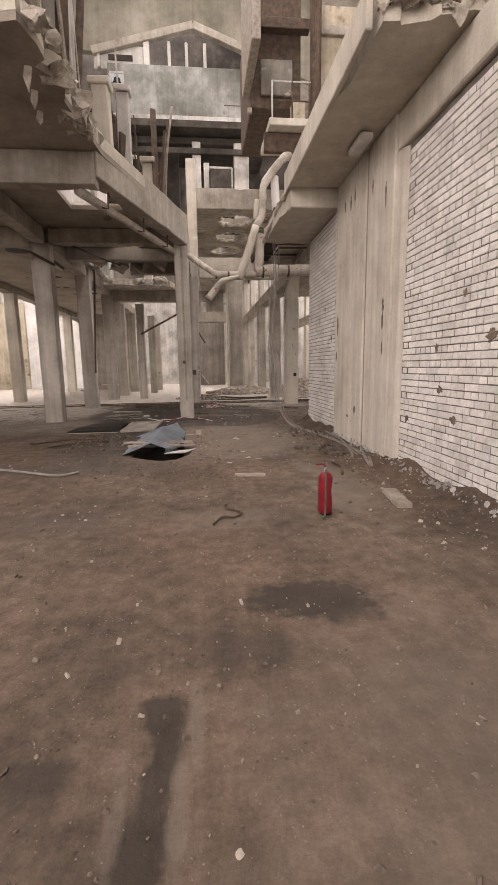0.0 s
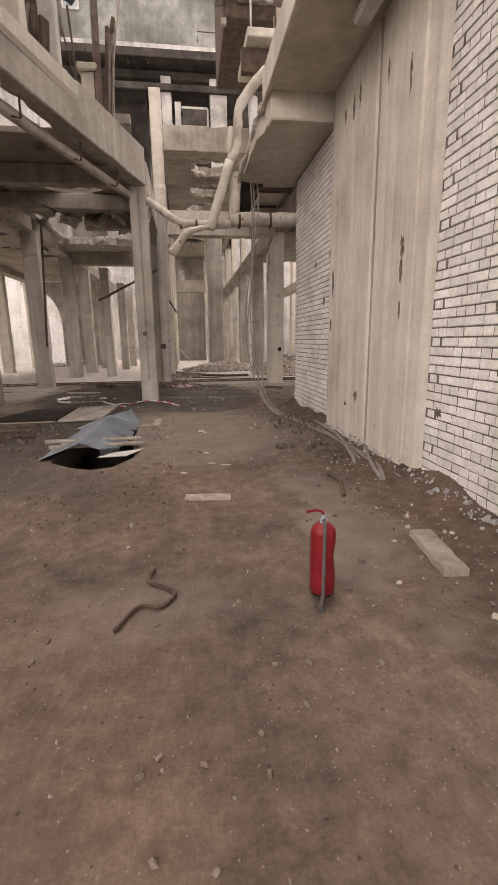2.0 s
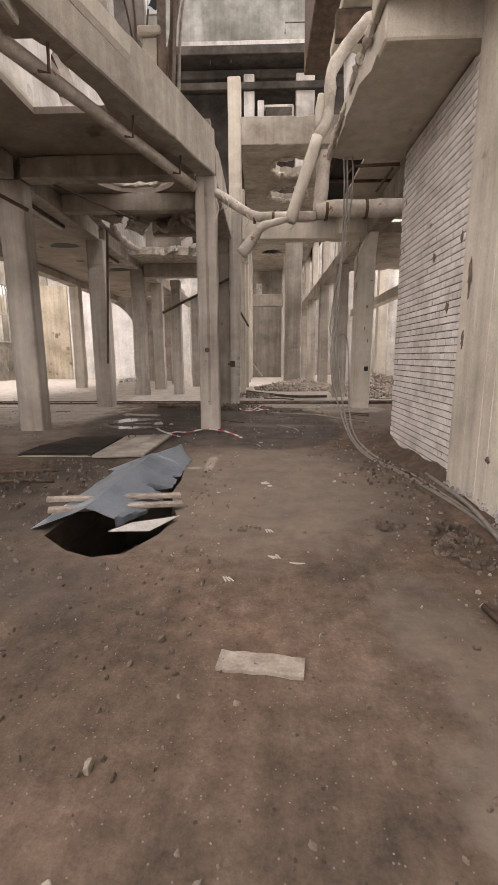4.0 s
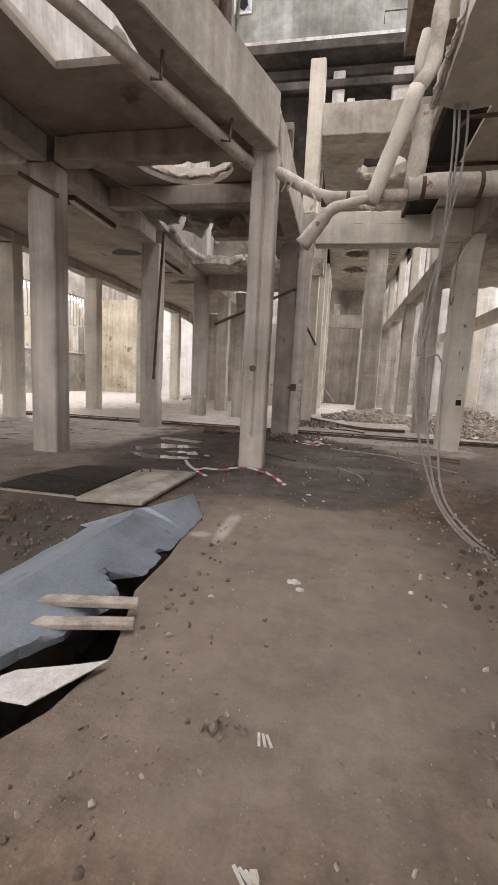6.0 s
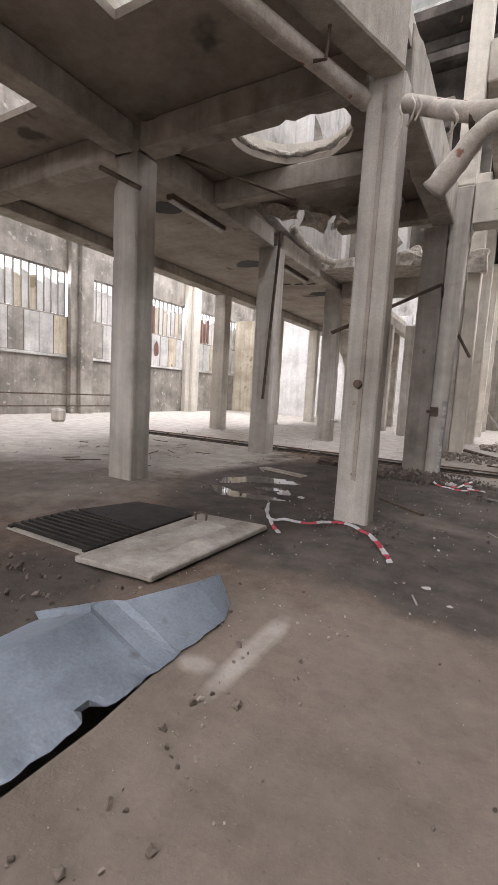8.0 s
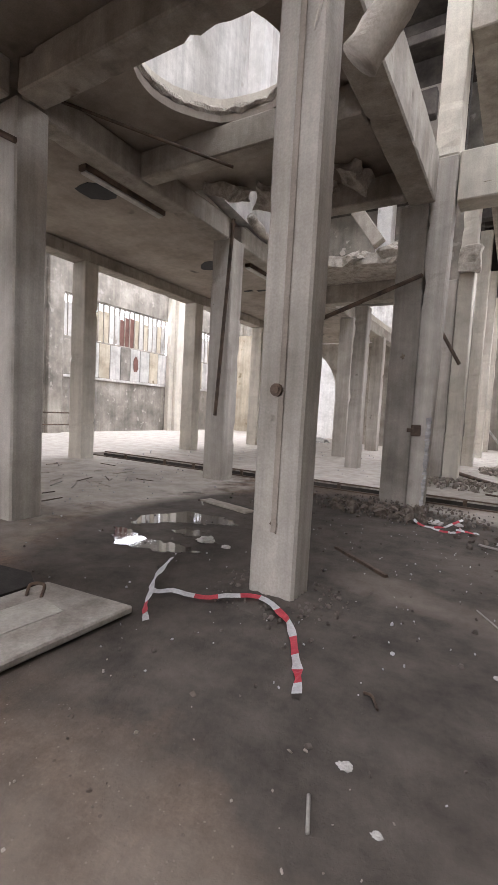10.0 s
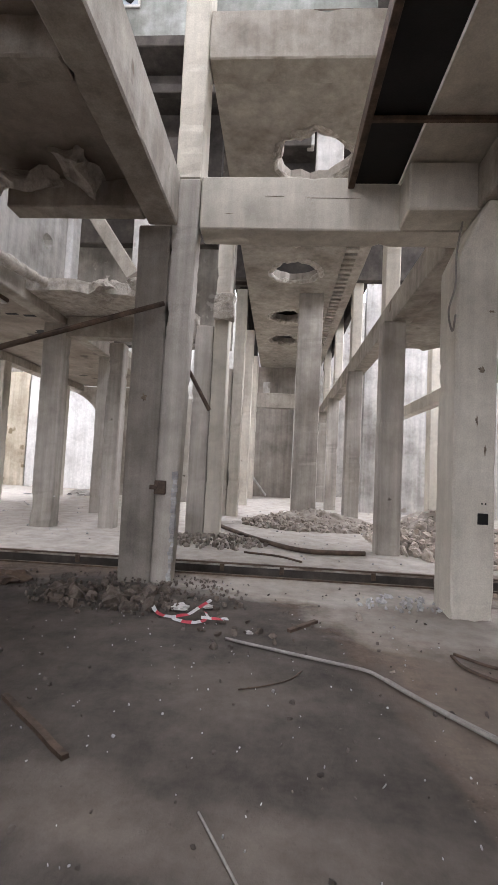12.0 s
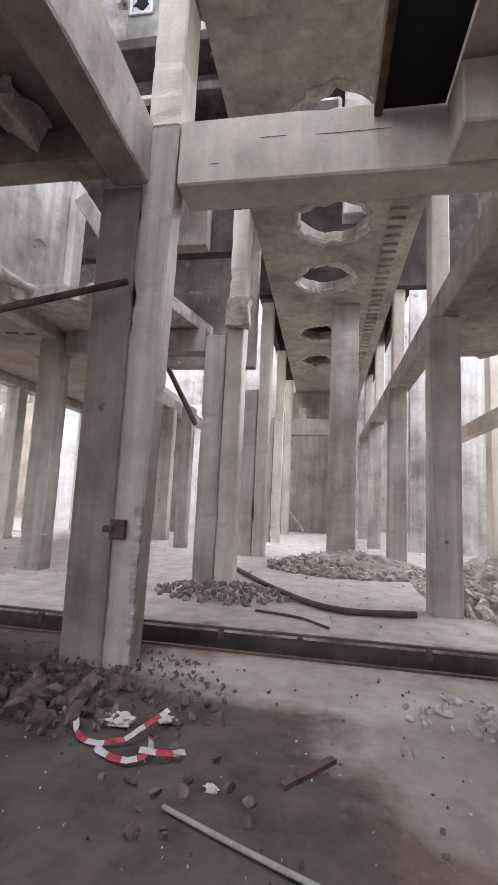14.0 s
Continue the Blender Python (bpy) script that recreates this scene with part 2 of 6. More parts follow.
# smaller dark patches on the near floor, with thin pale borders
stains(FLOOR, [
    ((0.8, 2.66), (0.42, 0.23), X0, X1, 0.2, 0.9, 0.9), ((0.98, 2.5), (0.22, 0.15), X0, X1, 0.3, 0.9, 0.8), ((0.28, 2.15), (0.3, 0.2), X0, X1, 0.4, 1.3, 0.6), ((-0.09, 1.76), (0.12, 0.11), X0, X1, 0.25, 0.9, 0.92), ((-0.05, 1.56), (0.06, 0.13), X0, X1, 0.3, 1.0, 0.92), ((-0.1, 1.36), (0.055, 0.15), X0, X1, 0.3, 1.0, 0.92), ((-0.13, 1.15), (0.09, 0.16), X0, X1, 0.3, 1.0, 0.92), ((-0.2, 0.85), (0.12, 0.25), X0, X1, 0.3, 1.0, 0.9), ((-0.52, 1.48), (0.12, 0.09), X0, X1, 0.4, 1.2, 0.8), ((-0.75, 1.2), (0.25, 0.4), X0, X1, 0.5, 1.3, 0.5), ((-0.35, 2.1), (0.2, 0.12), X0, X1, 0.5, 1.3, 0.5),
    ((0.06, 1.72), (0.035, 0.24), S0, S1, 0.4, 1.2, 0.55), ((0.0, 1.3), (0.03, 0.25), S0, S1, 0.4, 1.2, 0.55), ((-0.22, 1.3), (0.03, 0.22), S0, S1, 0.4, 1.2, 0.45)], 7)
BRICK = mat("white_brick", [(0.6, 0.57, 0.53), (0.78, 0.755, 0.715), (0.83, 0.81, 0.775)], 2.2, 0.85, bump=0.4, fine=40, island=0.12, spots=(1.7, 0.74, (0.42, 0.37, 0.31)))
MORTAR = mat("mortar", [(0.115, 0.102, 0.09), (0.185, 0.167, 0.147)], 4, 0.95, bump=0.5)
PIER = mat("board_marked_concrete", [(0.46, 0.42, 0.355), (0.6, 0.56, 0.485), (0.67, 0.63, 0.555)], 0.9, 0.9, bump=0.2, streak=0.3, mottle=0.07, spots=(3.0, 0.72, (0.34, 0.28, 0.215)))
CLOD = mat("earth_clod", [(0.09, 0.072, 0.058), (0.16, 0.13, 0.105), (0.25, 0.21, 0.175)], 9, 0.95, bump=0.6, fine=90, island=0.3)
STEEL = mat("rusty_steel", [(0.06, 0.045, 0.036), (0.11, 0.08, 0.06), (0.17, 0.12, 0.085)], 5, 0.75, 0.4, bump=0.3)
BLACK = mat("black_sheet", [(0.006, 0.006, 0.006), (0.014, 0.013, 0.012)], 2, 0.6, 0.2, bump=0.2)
LAGGING = mat("pipe_lagging", [(0.3, 0.265, 0.22), (0.46, 0.42, 0.36), (0.58, 0.54, 0.47)], 3, 0.85, bump=0.5, spots=(6, 0.66, (0.25, 0.13, 0.09)))
SHEET = mat("blue_grey_sheet_metal", [(0.22, 0.25, 0.28), (0.36, 0.405, 0.455), (0.44, 0.49, 0.54)], 1.2, 0.4, 0.1, bump=0.12, spots=(3.2, 0.66, (0.24, 0.235, 0.21)), mottle=0.06)
RED = mat("red_paint", [(0.17, 0.012, 0.016), (0.25, 0.018, 0.024)], 6, 0.4, bump=0.1)
TAPE_RED = mat("tape_red", [(0.5, 0.06, 0.08), (0.62, 0.1, 0.12)], 8, 0.5, bump=0.1)
TAPE_WHITE = mat("tape_white", [(0.6, 0.6, 0.6), (0.72, 0.72, 0.72)], 8, 0.5, bump=0.1)
WOOD = mat("weathered_wood", [(0.2, 0.172, 0.142), (0.31, 0.272, 0.23), (0.4, 0.36, 0.31)], 7, 0.85, bump=0.4)
# near-black: soot, plus the shade of unlit rooms put into the colour
SOOT_SHADE = mat("soot_shade_concrete", [(0.025, 0.022, 0.019), (0.06, 0.052, 0.045), (0.11, 0.096, 0.083)], 1.2, 0.95, bump=0.4, streak=0.2)
OLIVE = mat("olive_beige_plaster", [(0.15, 0.138, 0.108), (0.25, 0.23, 0.185), (0.36, 0.335, 0.28)], 0.4, 0.92, bump=0.25, streak=0.2)
GREEN = mat("grey_green_plaster", [(0.1, 0.1, 0.086), (0.2, 0.2, 0.176), (0.42, 0.42, 0.395)], 0.5, 0.9, bump=0.3, streak=0.25)
YELLOW = mat("yellowed_plaster", [(0.33, 0.28, 0.205), (0.48, 0.42, 0.32), (0.57, 0.51, 0.41)], 0.8, 0.9, bump=0.3, streak=0.35, spots=(1.4, 0.64, (0.2, 0.16, 0.1)))
WHITE = mat("whitewash", [(0.3, 0.28, 0.25), (0.5, 0.48, 0.445), (0.64, 0.62, 0.585)], 0.9, 0.9, bump=0.35, streak=0.35, spots=(1.6, 0.68, (0.27, 0.245, 0.21)))
WHITEWASH = mat("bright_whitewash", [(0.5, 0.485, 0.455), (0.66, 0.645, 0.615), (0.74, 0.725, 0.695)], 0.9, 0.9, bump=0.3, streak=0.2, spots=(2.1, 0.72, (0.33, 0.31, 0.28)))
GREYWALL = mat("sooty_wall", [(0.13, 0.118, 0.1), (0.27, 0.245, 0.21), (0.42, 0.385, 0.33)], 0.6, 0.95, bump=0.3, streak=0.3, spots=(3.4, 0.62, (0.36, 0.33, 0.29)))
PAPER = mat("paper_scrap", [(0.36, 0.345, 0.32), (0.52, 0.5, 0.47)], 9, 0.8, bump=0.2)
HOSE = mat("dark_rubber", [(0.07, 0.062, 0.057), (0.12, 0.108, 0.1)], 8, 0.7, bump=0.2)
CABLE = mat("grey_cable", [(0.2, 0.185, 0.165), (0.3, 0.28, 0.255)], 8, 0.7, bump=0.2)


# ---- building helpers ----
def part(name, bm, material, parent=None, label="", smooth=False):
    """Links a bmesh as one mesh object under a thing or part."""
    me = bpy.data.meshes.new(name)
    bmesh.ops.recalc_face_normals(bm, faces=bm.faces)
    bm.to_mesh(me)
    bm.free()
    me.materials.append(material)
    if smooth:
        me.shade_smooth()
    ob = new(name, me)
    if parent:
        ob.parent = parent
    if label:
        ob["label"] = label
    return ob


def box(bm, x0, x1, y0, y1, z0, z1, bevel=0.0, m=None):
    """Adds a box with bevelled edges, optionally moved by the matrix m."""
    vs = [bm.verts.new((x, y, z)) for z in (z0, z1) for y in (y0, y1) for x in (x0, x1)]
    fs = [bm.faces.new([vs[i] for i in q]) for q in ((0, 2, 3, 1), (4, 5, 7, 6), (0, 1, 5, 4), (2, 6, 7, 3), (0, 4, 6, 2), (1, 3, 7, 5))]
    if m:
        bmesh.ops.transform(bm, matrix=m, verts=vs)
    if bevel:
        es = list({e for fa in fs for e in fa.edges})
        bmesh.ops.bevel(bm, geom=es, offset=bevel, segments=1, affect="EDGES")


def prism(bm, outline, z0, z1, holes=()):
    """A slab with the given outline and holes in the plan, from z0 to z1."""
    es = []
    for loop in (outline, *holes):
        vs = [bm.verts.new((x, y, z0)) for x, y in loop]
        es += [bm.edges.new((vs[i], vs[(i + 1) % len(vs)])) for i in range(len(vs))]
    fs = [g for g in bmesh.ops.triangle_fill(bm, edges=es, use_beauty=True)["geom"] if isinstance(g, bmesh.types.BMFace)]
    ex = bmesh.ops.extrude_face_region(bm, geom=fs)["geom"]
    bmesh.ops.translate(bm, vec=(0, 0, z1 - z0), verts=[g for g in ex if isinstance(g, bmesh.types.BMVert)])


def ring(cx, cy, r, n=22, rag=0.12, seed=0):
    """A ragged round hole."""
    rnd = random.Random(seed)
    return [(cx + r * (1 + rnd.uniform(-rag, rag)) * math.cos(2 * math.pi * i / n), cy + r * (1 + rnd.uniform(-rag, rag)) * math.sin(2 * math.pi * i / n)) for i in range(n)]


def ragged(a, b, n=10, rag=0.1, seed=0):
    """A ragged line from a to b, without its last point."""
    rnd = random.Random(seed)
    out = []
    for i in range(n):
        k = i / n
        j = rag if i else 0
        out.append((a[0] + (b[0] - a[0]) * k + rnd.uniform(-j, j), a[1] + (b[1] - a[1]) * k + rnd.uniform(-j, j)))
    return out


def tube(bm, pts, r, n=10, cap=True, wobble=0.0, seed=0):
    """A round tube along the points; r may be its first and last radius."""
    rnd = random.Random(seed)
    pts = [Vector(p) for p in pts]
    rings = []
    prev = None
    for i, p in enumerate(pts):
        d = (pts[min(i + 1, len(pts) - 1)] - pts[max(i - 1, 0)]).normalized()
        if prev is None:
            u = d.orthogonal().normalized()
        else:
            u = (prev - d * prev.dot(d)).normalized()
        prev = u
        v = d.cross(u)
        rr = (r[0] + (r[1] - r[0]) * i / (len(pts) - 1) if isinstance(r, tuple) else r) * (1 + rnd.uniform(-wobble, wobble))
        rings.append([bm.verts.new(p + rr * (math.cos(a) * u + math.sin(a) * v)) for a in [2 * math.pi * k / n for k in range(n)]])
    for a, b in zip(rings, rings[1:]):
        for k in range(n):
            bm.faces.new((a[k], a[(k + 1) % n], b[(k + 1) % n], b[k]))
    if cap:
        bm.faces.new(rings[0][::-1])
        bm.faces.new(rings[-1])


def curve_pts(pts, n=6):
    """Smooth points through the given ones."""
    P = [Vector(p) for p in pts]
    P = [P[0] * 2 - P[1]] + P + [P[-1] * 2 - P[-2]]
    out = []
    for i in range(1, len(P) - 2):
        for k in range(n):
            t = k / n
            a, b, c, d = P[i - 1:i + 3]
            out.append(0.5 * (2 * b + (c - a) * t + (2 * a - 5 * b + 4 * c - d) * t * t + (3 * b - a - 3 * c + d) * t ** 3))
    return out + [P[-2]]


def roughen(bm, amount, scale=3.0, sub=0, pick=None):
    """Breaks up edges: splits the faces and pushes the points about."""
    if sub:
        bmesh.ops.subdivide_edges(bm, edges=bm.edges[:], cuts=sub, use_grid_fill=True)
    for v in bm.verts:
        if pick is None or pick(v.co):
            v.co += amount * noise.noise_vector(v.co * scale)


def structure(name, bm, material, label="", category=""):
    return tagged(part(name, bm, material), label, category, kind="structure")


# ---- floor with pits ----
PIT = [(-0.32, 7.35), (-0.12, 7.75), (-0.05, 8.2), (-0.16, 8.6), (-0.25, 8.9), (-0.24, 9.5), (-0.3, 10.1), (-0.95, 10.2), (-1.05, 9.2), (-1.08, 8.3), (-1.12, 7.7), (-0.8, 7.4), (-0.55, 7.28)]
bm = bmesh.new()
prism(bm, [(-17.4, -15), (14, -15), (14, 50), (-17.4, 50)], -0.25, 0.0, [PIT, [(-9.3, 18.74), (9, 18.74), (9, 19.5), (-9.3, 19.5)]])
structure("floor", bm, FLOOR, "dusty brown trodden earth floor over concrete", "floor")
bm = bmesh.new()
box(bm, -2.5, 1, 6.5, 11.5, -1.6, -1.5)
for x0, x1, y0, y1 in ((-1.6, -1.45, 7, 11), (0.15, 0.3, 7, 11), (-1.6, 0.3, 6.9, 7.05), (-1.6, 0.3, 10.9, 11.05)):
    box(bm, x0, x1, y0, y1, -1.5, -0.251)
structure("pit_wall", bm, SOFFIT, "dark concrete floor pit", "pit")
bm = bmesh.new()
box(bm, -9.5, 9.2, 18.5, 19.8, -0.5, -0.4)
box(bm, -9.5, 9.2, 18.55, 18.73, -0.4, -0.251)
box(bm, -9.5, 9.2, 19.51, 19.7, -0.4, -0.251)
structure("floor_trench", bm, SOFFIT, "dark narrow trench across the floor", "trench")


# ---- columns and beams ----
def weather(bm, axis):
    """Splits the long edges along an axis and makes corners uneven, with a few deeper chips."""
    long = [e for e in bm.edges if abs((e.verts[0].co - e.verts[1].co)[axis]) > 0.8 * (e.verts[0].co - e.verts[1].co).length and (e.verts[0].co - e.verts[1].co).length > 0.5]
    n = max(4, min(70, int(max(e.calc_length() for e in long) / 0.11)))
    bmesh.ops.subdivide_edges(bm, edges=long, cuts=n)
    mid = sum((v.co for v in bm.verts), Vector()) / len(bm.verts)
    for v in bm.verts:
        c = v.co.copy()
        v.co += 0.005 * noise.noise_vector(c * 1.3) + 0.0022 * noise.noise_vector(c * 13)
        k = noise.noise(c * 1.7 + Vector((3, 1, 7))) + 0.5 * noise.noise(c * 7)
        if k > 0.42:
            d = mid - c
            d[axis] = 0
            v.co += d.normalized() * min(0.05, 0.12 * (k - 0.42))


def column(x0, x1, y0, y1, z0, z1, material=COLUMN, label="weathered grey concrete column", groove=False, name="concrete_column"):
    bm = bmesh.new()
    box(bm, x0, x1, y0, y1, z0, z1, 0.022)
    weather(bm, 2)
    ob = tagged(part(name, bm, material), label, "column", "concrete columns of the hall")
    if groove:
        g = bmesh.new()
        xm = (x0 + x1) / 2 - 0.02
        box(g, xm, xm + 0.05, y0 - 0.012, y0 - 0.001, z0 + 0.6, z1 - 0.1, 0.004)
        part("joint_strip", g, SOFFIT, ob, "dark vertical joint")
    return ob


def beam(x0, x1, y0, y1, z0, z1, material=CONCRETE, label="weathered concrete beam", m=None):
    bm = bmesh.new()
    box(bm, x0, x1, y0, y1, z0, z1, 0.02)
    weather(bm, 0 if x1 - x0 > y1 - y0 else 1)
    if m:
        bmesh.ops.transform(bm, matrix=m, verts=bm.verts)
    return tagged(part("concrete_beam", bm, material), label, "beam", "concrete beams of the hall")


c1 = column(-0.50, -0.10, 13.28, 13.58, -0.05, 4.9, groove=True, label="free-standing concrete column with a vertical joint")
cl = column(-0.64, -0.19, 17.82, 18.2, -0.05, 4.9, SHADED_GREY, "dark concrete column joined to a taller pale one")
cr = column(-0.187, 0.19, 17.8, 18.1, -0.05, 5.55, COLUMN, "chipped concrete column carrying a cross beam")
for v in cr.data.vertices:
    if v.co.x > 0.1:
        v.co.x -= 0.12 * (5.55 - v.co.z) / 5.6
column(-0.17, 0.19, 17.82, 18.28, 5.56, 9.0, PALE, "pale upper storey concrete column")
for y in (22.3, 26.8, 31.3, 35.8):
    column(-0.68, -0.25, y, y + 0.45, -0.05, 4.95)
    column(-0.235, 0.12, y - 0.02, y + 0.45, -0.05, 7.7, PALE, "tall pale concrete column")
ct = column(3.45, 3.93, 17.3, 17.86, -0.05, 4.83, PALE, "thick chipped concrete column with a square socket and a splayed head")
for v in ct.data.vertices:
    if v.co.z > 4.25:
        if v.co.x < 3.6:
            v.co.x += 0.42 * (v.co.z - 4.25)
        if v.co.y < 17.5:
            v.co.y -= 0.4 * (v.co.z - 4.25)
for y in (21.2, 25.9, 31.3, 35.8):
    column(3.47, 3.93, y, y + 0.45, -0.05, 4.8)
for y in (22.1, 26.8, 31.3, 35.8):
    column(3.68, 4.02, y + 0.02, y + 0.4, 5.35, 9.0, PALE, "upper storey concrete column")
column(1.9, 2.72, 27.0, 27.6, -0.05, 7.7, COLUMN, "wide concrete pillar with a dark painted lower part")
column(2.1, 2.6, 33.0, 33.5, -0.05, 7.7, PALE)
for y in (13.3, 17.8, 22.2, 25.5, 29.6):
    column(-4.36, -3.86, y, y + 0.42, -0.05, 4.9)
for y in (22.6, 27.6, 31.3):
    column(-2.88, -2.5, y, y + 0.36, -0.05, 4.55, COLUMN, "slim reddish concrete column under the broken deck")
for y in (13.3, 17.8, 22.3, 26.8, 31.3):
    column(-8.75, -8.25, y, y + 0.42, -0.05, 4.98, PALE, "pale concrete column of the side aisle")
beam(-8.78, -8.3, 13.3, 33.3, 4.99, 5.29, CONCRETE, "concrete edge beam over the side aisle columns")
column(6.8, 7.3, 28.3, 28.8, -0.05, 6.5, PALE, "pale concrete column of the far aisle")
column(7.0, 7.5, 22.3, 22.8, -0.05, 6.5, PALE, "pale concrete column of the far aisle")

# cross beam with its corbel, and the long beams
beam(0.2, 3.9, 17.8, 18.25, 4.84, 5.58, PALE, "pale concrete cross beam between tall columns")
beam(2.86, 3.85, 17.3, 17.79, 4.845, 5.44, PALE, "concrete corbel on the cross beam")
beam(3.65, 4.05, 18.3, 40, 4.8, 5.35, CONCRETE, "long concrete beam over a column row")
beam(3.65, 4.05, 13.5, 17.29, 4.84, 5.4, CONCRETE, "long concrete beam over a column row")
beam(-0.5, -0.1, 13.59, 17.81, 4.88, 5.6, CONCRETE, "concrete edge beam between two columns")
beam(0.0, 2.4, 35.8, 36.2, 4.9, 5.7, CONCRETE, "concrete beam in front of the dark far wall")
# slanting edge beam of the side deck
L0, L1 = Vector((-1.58, 8.8, 0)), Vector((-0.1, 13.27, 0))
ang = math.degrees(math.atan2(L1.y - L0.y, L1.x - L0.x))
beam(0, (L1 - L0).length, 0, 0.34, 4.88, 5.66, CONCRETE, "chipped concrete edge beam of the side deck", pose(L0.x, L0.y, 0, 0, 0, ang))
beam(-16.8, -1.62, 8.8, 9.15, 4.75, 5.29, CONCRETE, "concrete cross beam under the side deck")
beam(-4.3, -3.95, 9.16, 13.29, 4.88, 5.29, CONCRETE, "concrete beam under the side deck")
beam(-4.3, -3.95, 13.73, 17.79, 4.88, 5.29, CONCRETE, "concrete beam under the side deck")
beam(-4.3, -3.95, 18.23, 36, 4.88, 5.29, CONCRETE, "concrete beam under the side deck")
beam(-8.29, -4.37, 13.3, 13.7, 4.88, 5.29, CONCRETE, "concrete cross beam under the side deck")
beam(-3.85, -0.51, 13.3, 13.65, 4.9, 5.29, CONCRETE, "concrete cross beam under the side deck")
beam(-3.94, -0.51, 15.3, 15.58, 4.9, 5.29, CONCRETE, "concrete cross beam under the round hole")
beam(-2.3, -0.51, 17.42, 17.72, 4.9, 5.29, CONCRETE, "concrete cross beam at the deck end")
beam(-3.85, -0.69, 22.3, 22.7, 4.6, 5.1, CONCRETE, "broken concrete cross beam")

# ---- decks ----
edge = ragged((-1.75, 5.8), (-1.6, 9.0), 12, 0.13, 5)
DECK = [(-16.8, 5.5)] + ragged((-4.2, 5.4), (-1.75, 5.8), 10, 0.2, 3) + edge + [(-1.5, 9.0), (-0.15, 13.2), (-0.15, 17.75)] + ragged((-0.4, 17.75), (-2.2, 17.6), 8, 0.1, 8) + ragged((-2.2, 17.6), (-3.9, 16.4), 10, 0.2, 9) + [(-4.1, 16.6), (-4.1, 33.4), (-8.8, 33.4), (-8.8, 13.7), (-16.8, 13.5)]
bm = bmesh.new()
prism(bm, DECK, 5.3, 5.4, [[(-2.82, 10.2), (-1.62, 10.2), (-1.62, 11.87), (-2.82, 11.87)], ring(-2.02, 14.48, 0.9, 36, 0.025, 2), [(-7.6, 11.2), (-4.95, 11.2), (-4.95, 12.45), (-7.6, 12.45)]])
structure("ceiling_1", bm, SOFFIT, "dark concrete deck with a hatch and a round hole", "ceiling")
bm = bmesh.new()
prism(bm, DECK, 5.404, 5.62, [[(-2.95, 10.0), (-1.6, 10.0), (-1.6, 12.4), (-2.95, 12.4)], ring(-2.02, 14.48, 0.93, 36, 0.03, 2), [(-7.8, 11.0), (-4.8, 11.0), (-4.8, 12.9), (-7.8, 12.9)]])
structure("deck_screed", bm, PALE, "pale screed on top of the deck", "floor")
bm = bmesh.new()
prism(bm, [(0.13, 18.26), (3.66, 18.26), (3.66, 40), (0.13, 40)], 7.7, 8.0, [ring(1.82, 20.45, 0.75, 24, 0.1, 11), ring(1.85, 22.95, 0.78, 24, 0.1, 12), ring(1.72, 25.45, 0.76, 24, 0.1, 13), ring(1.5, 29.4, 0.7, 20, 0.1, 14), ring(1.45, 32.6, 0.7, 20, 0.1, 15)])
structure("ceiling_2", bm, CONCRETE, "concrete upper slab with broken round holes", "ceiling")
for hx, hy, hr, hn, sd in ((1.82, 20.45, 0.75, 24, 11), (1.85, 22.95, 0.78, 24, 12), (1.72, 25.45, 0.76, 24, 13), (1.5, 29.4, 0.7, 20, 14), (1.45, 32.6, 0.7, 20, 15)):
    bm = bmesh.new()
    pts = ring(hx, hy, hr + 0.02, hn, 0.1, sd)
    tube(bm, [(x, y, 7.72 + 0.06 * noise.noise((x * 3, y * 3, 0))) for x, y in pts + pts[:2]], 0.075, 7, True, 0.45, sd)
    roughen(bm, 0.05, 9, 1)
    tagged(part("hole_rim", bm, BROKEN), "broken pale rim of a round hole in the slab", "rim", kind="structure")
beam(0.2, 3.66, 17.82, 18.25, 7.3, 8.02, CONCRETE, "concrete front beam of the upper slab")
bm = bmesh.new()
pts = ring(-2.02, 14.48, 0.91, 36, 0.025, 2)
tube(bm, [(x, y, 5.46 + 0.05 * noise.noise((x * 3, y * 3, 0))) for x, y in pts + pts[:2]], 0.05, 7, True, 0.5, 3)
roughen(bm, 0.04, 9, 1)
tagged(part("hole_rim", bm, BROKEN), "broken pale rim of a round hole in the deck", "rim", kind="structure")
# closed dark box, added so that the far slab holes show no light
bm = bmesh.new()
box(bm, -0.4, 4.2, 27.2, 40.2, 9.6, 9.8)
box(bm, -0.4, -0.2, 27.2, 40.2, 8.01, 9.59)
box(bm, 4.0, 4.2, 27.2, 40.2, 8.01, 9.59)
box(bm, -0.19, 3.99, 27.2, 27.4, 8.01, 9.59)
structure("upper_room", bm, SOOT_SHADE, "unseen dark box above the far end of the slab", "room")
# right decks
bm = bmesh.new()
prism(bm, [(1.98, 9.1), (1.98, 6.2), (2.06, 5.9)] + ragged((2.06, 4.9), (3.4, 4.7), 10, 0.12, 21) + [(3.4, 4.7), (3.4, 9.1)], 4.9, 5.2)
structure("ceiling_3", bm, PALE, "concrete canopy slab with a broken edge", "ceiling")
beam(1.97, 3.3, 9.12, 9.42, 4.55, 5.2, PALE, "concrete end beam of the canopy")
bm = bmesh.new()
prism(bm, [(1.98, 9.43), (3.4, 9.43), (3.4, 12.2)] + ragged((3.4, 12.2), (1.85, 11.9), 8, 0.08, 22) + ragged((1.85, 11.9), (1.98, 9.43), 8, 0.05, 23), 4.62, 4.95)
structure("ceiling_4", bm, PALE, "low concrete slab along the brick wall", "ceiling")
bm = bmesh.new()
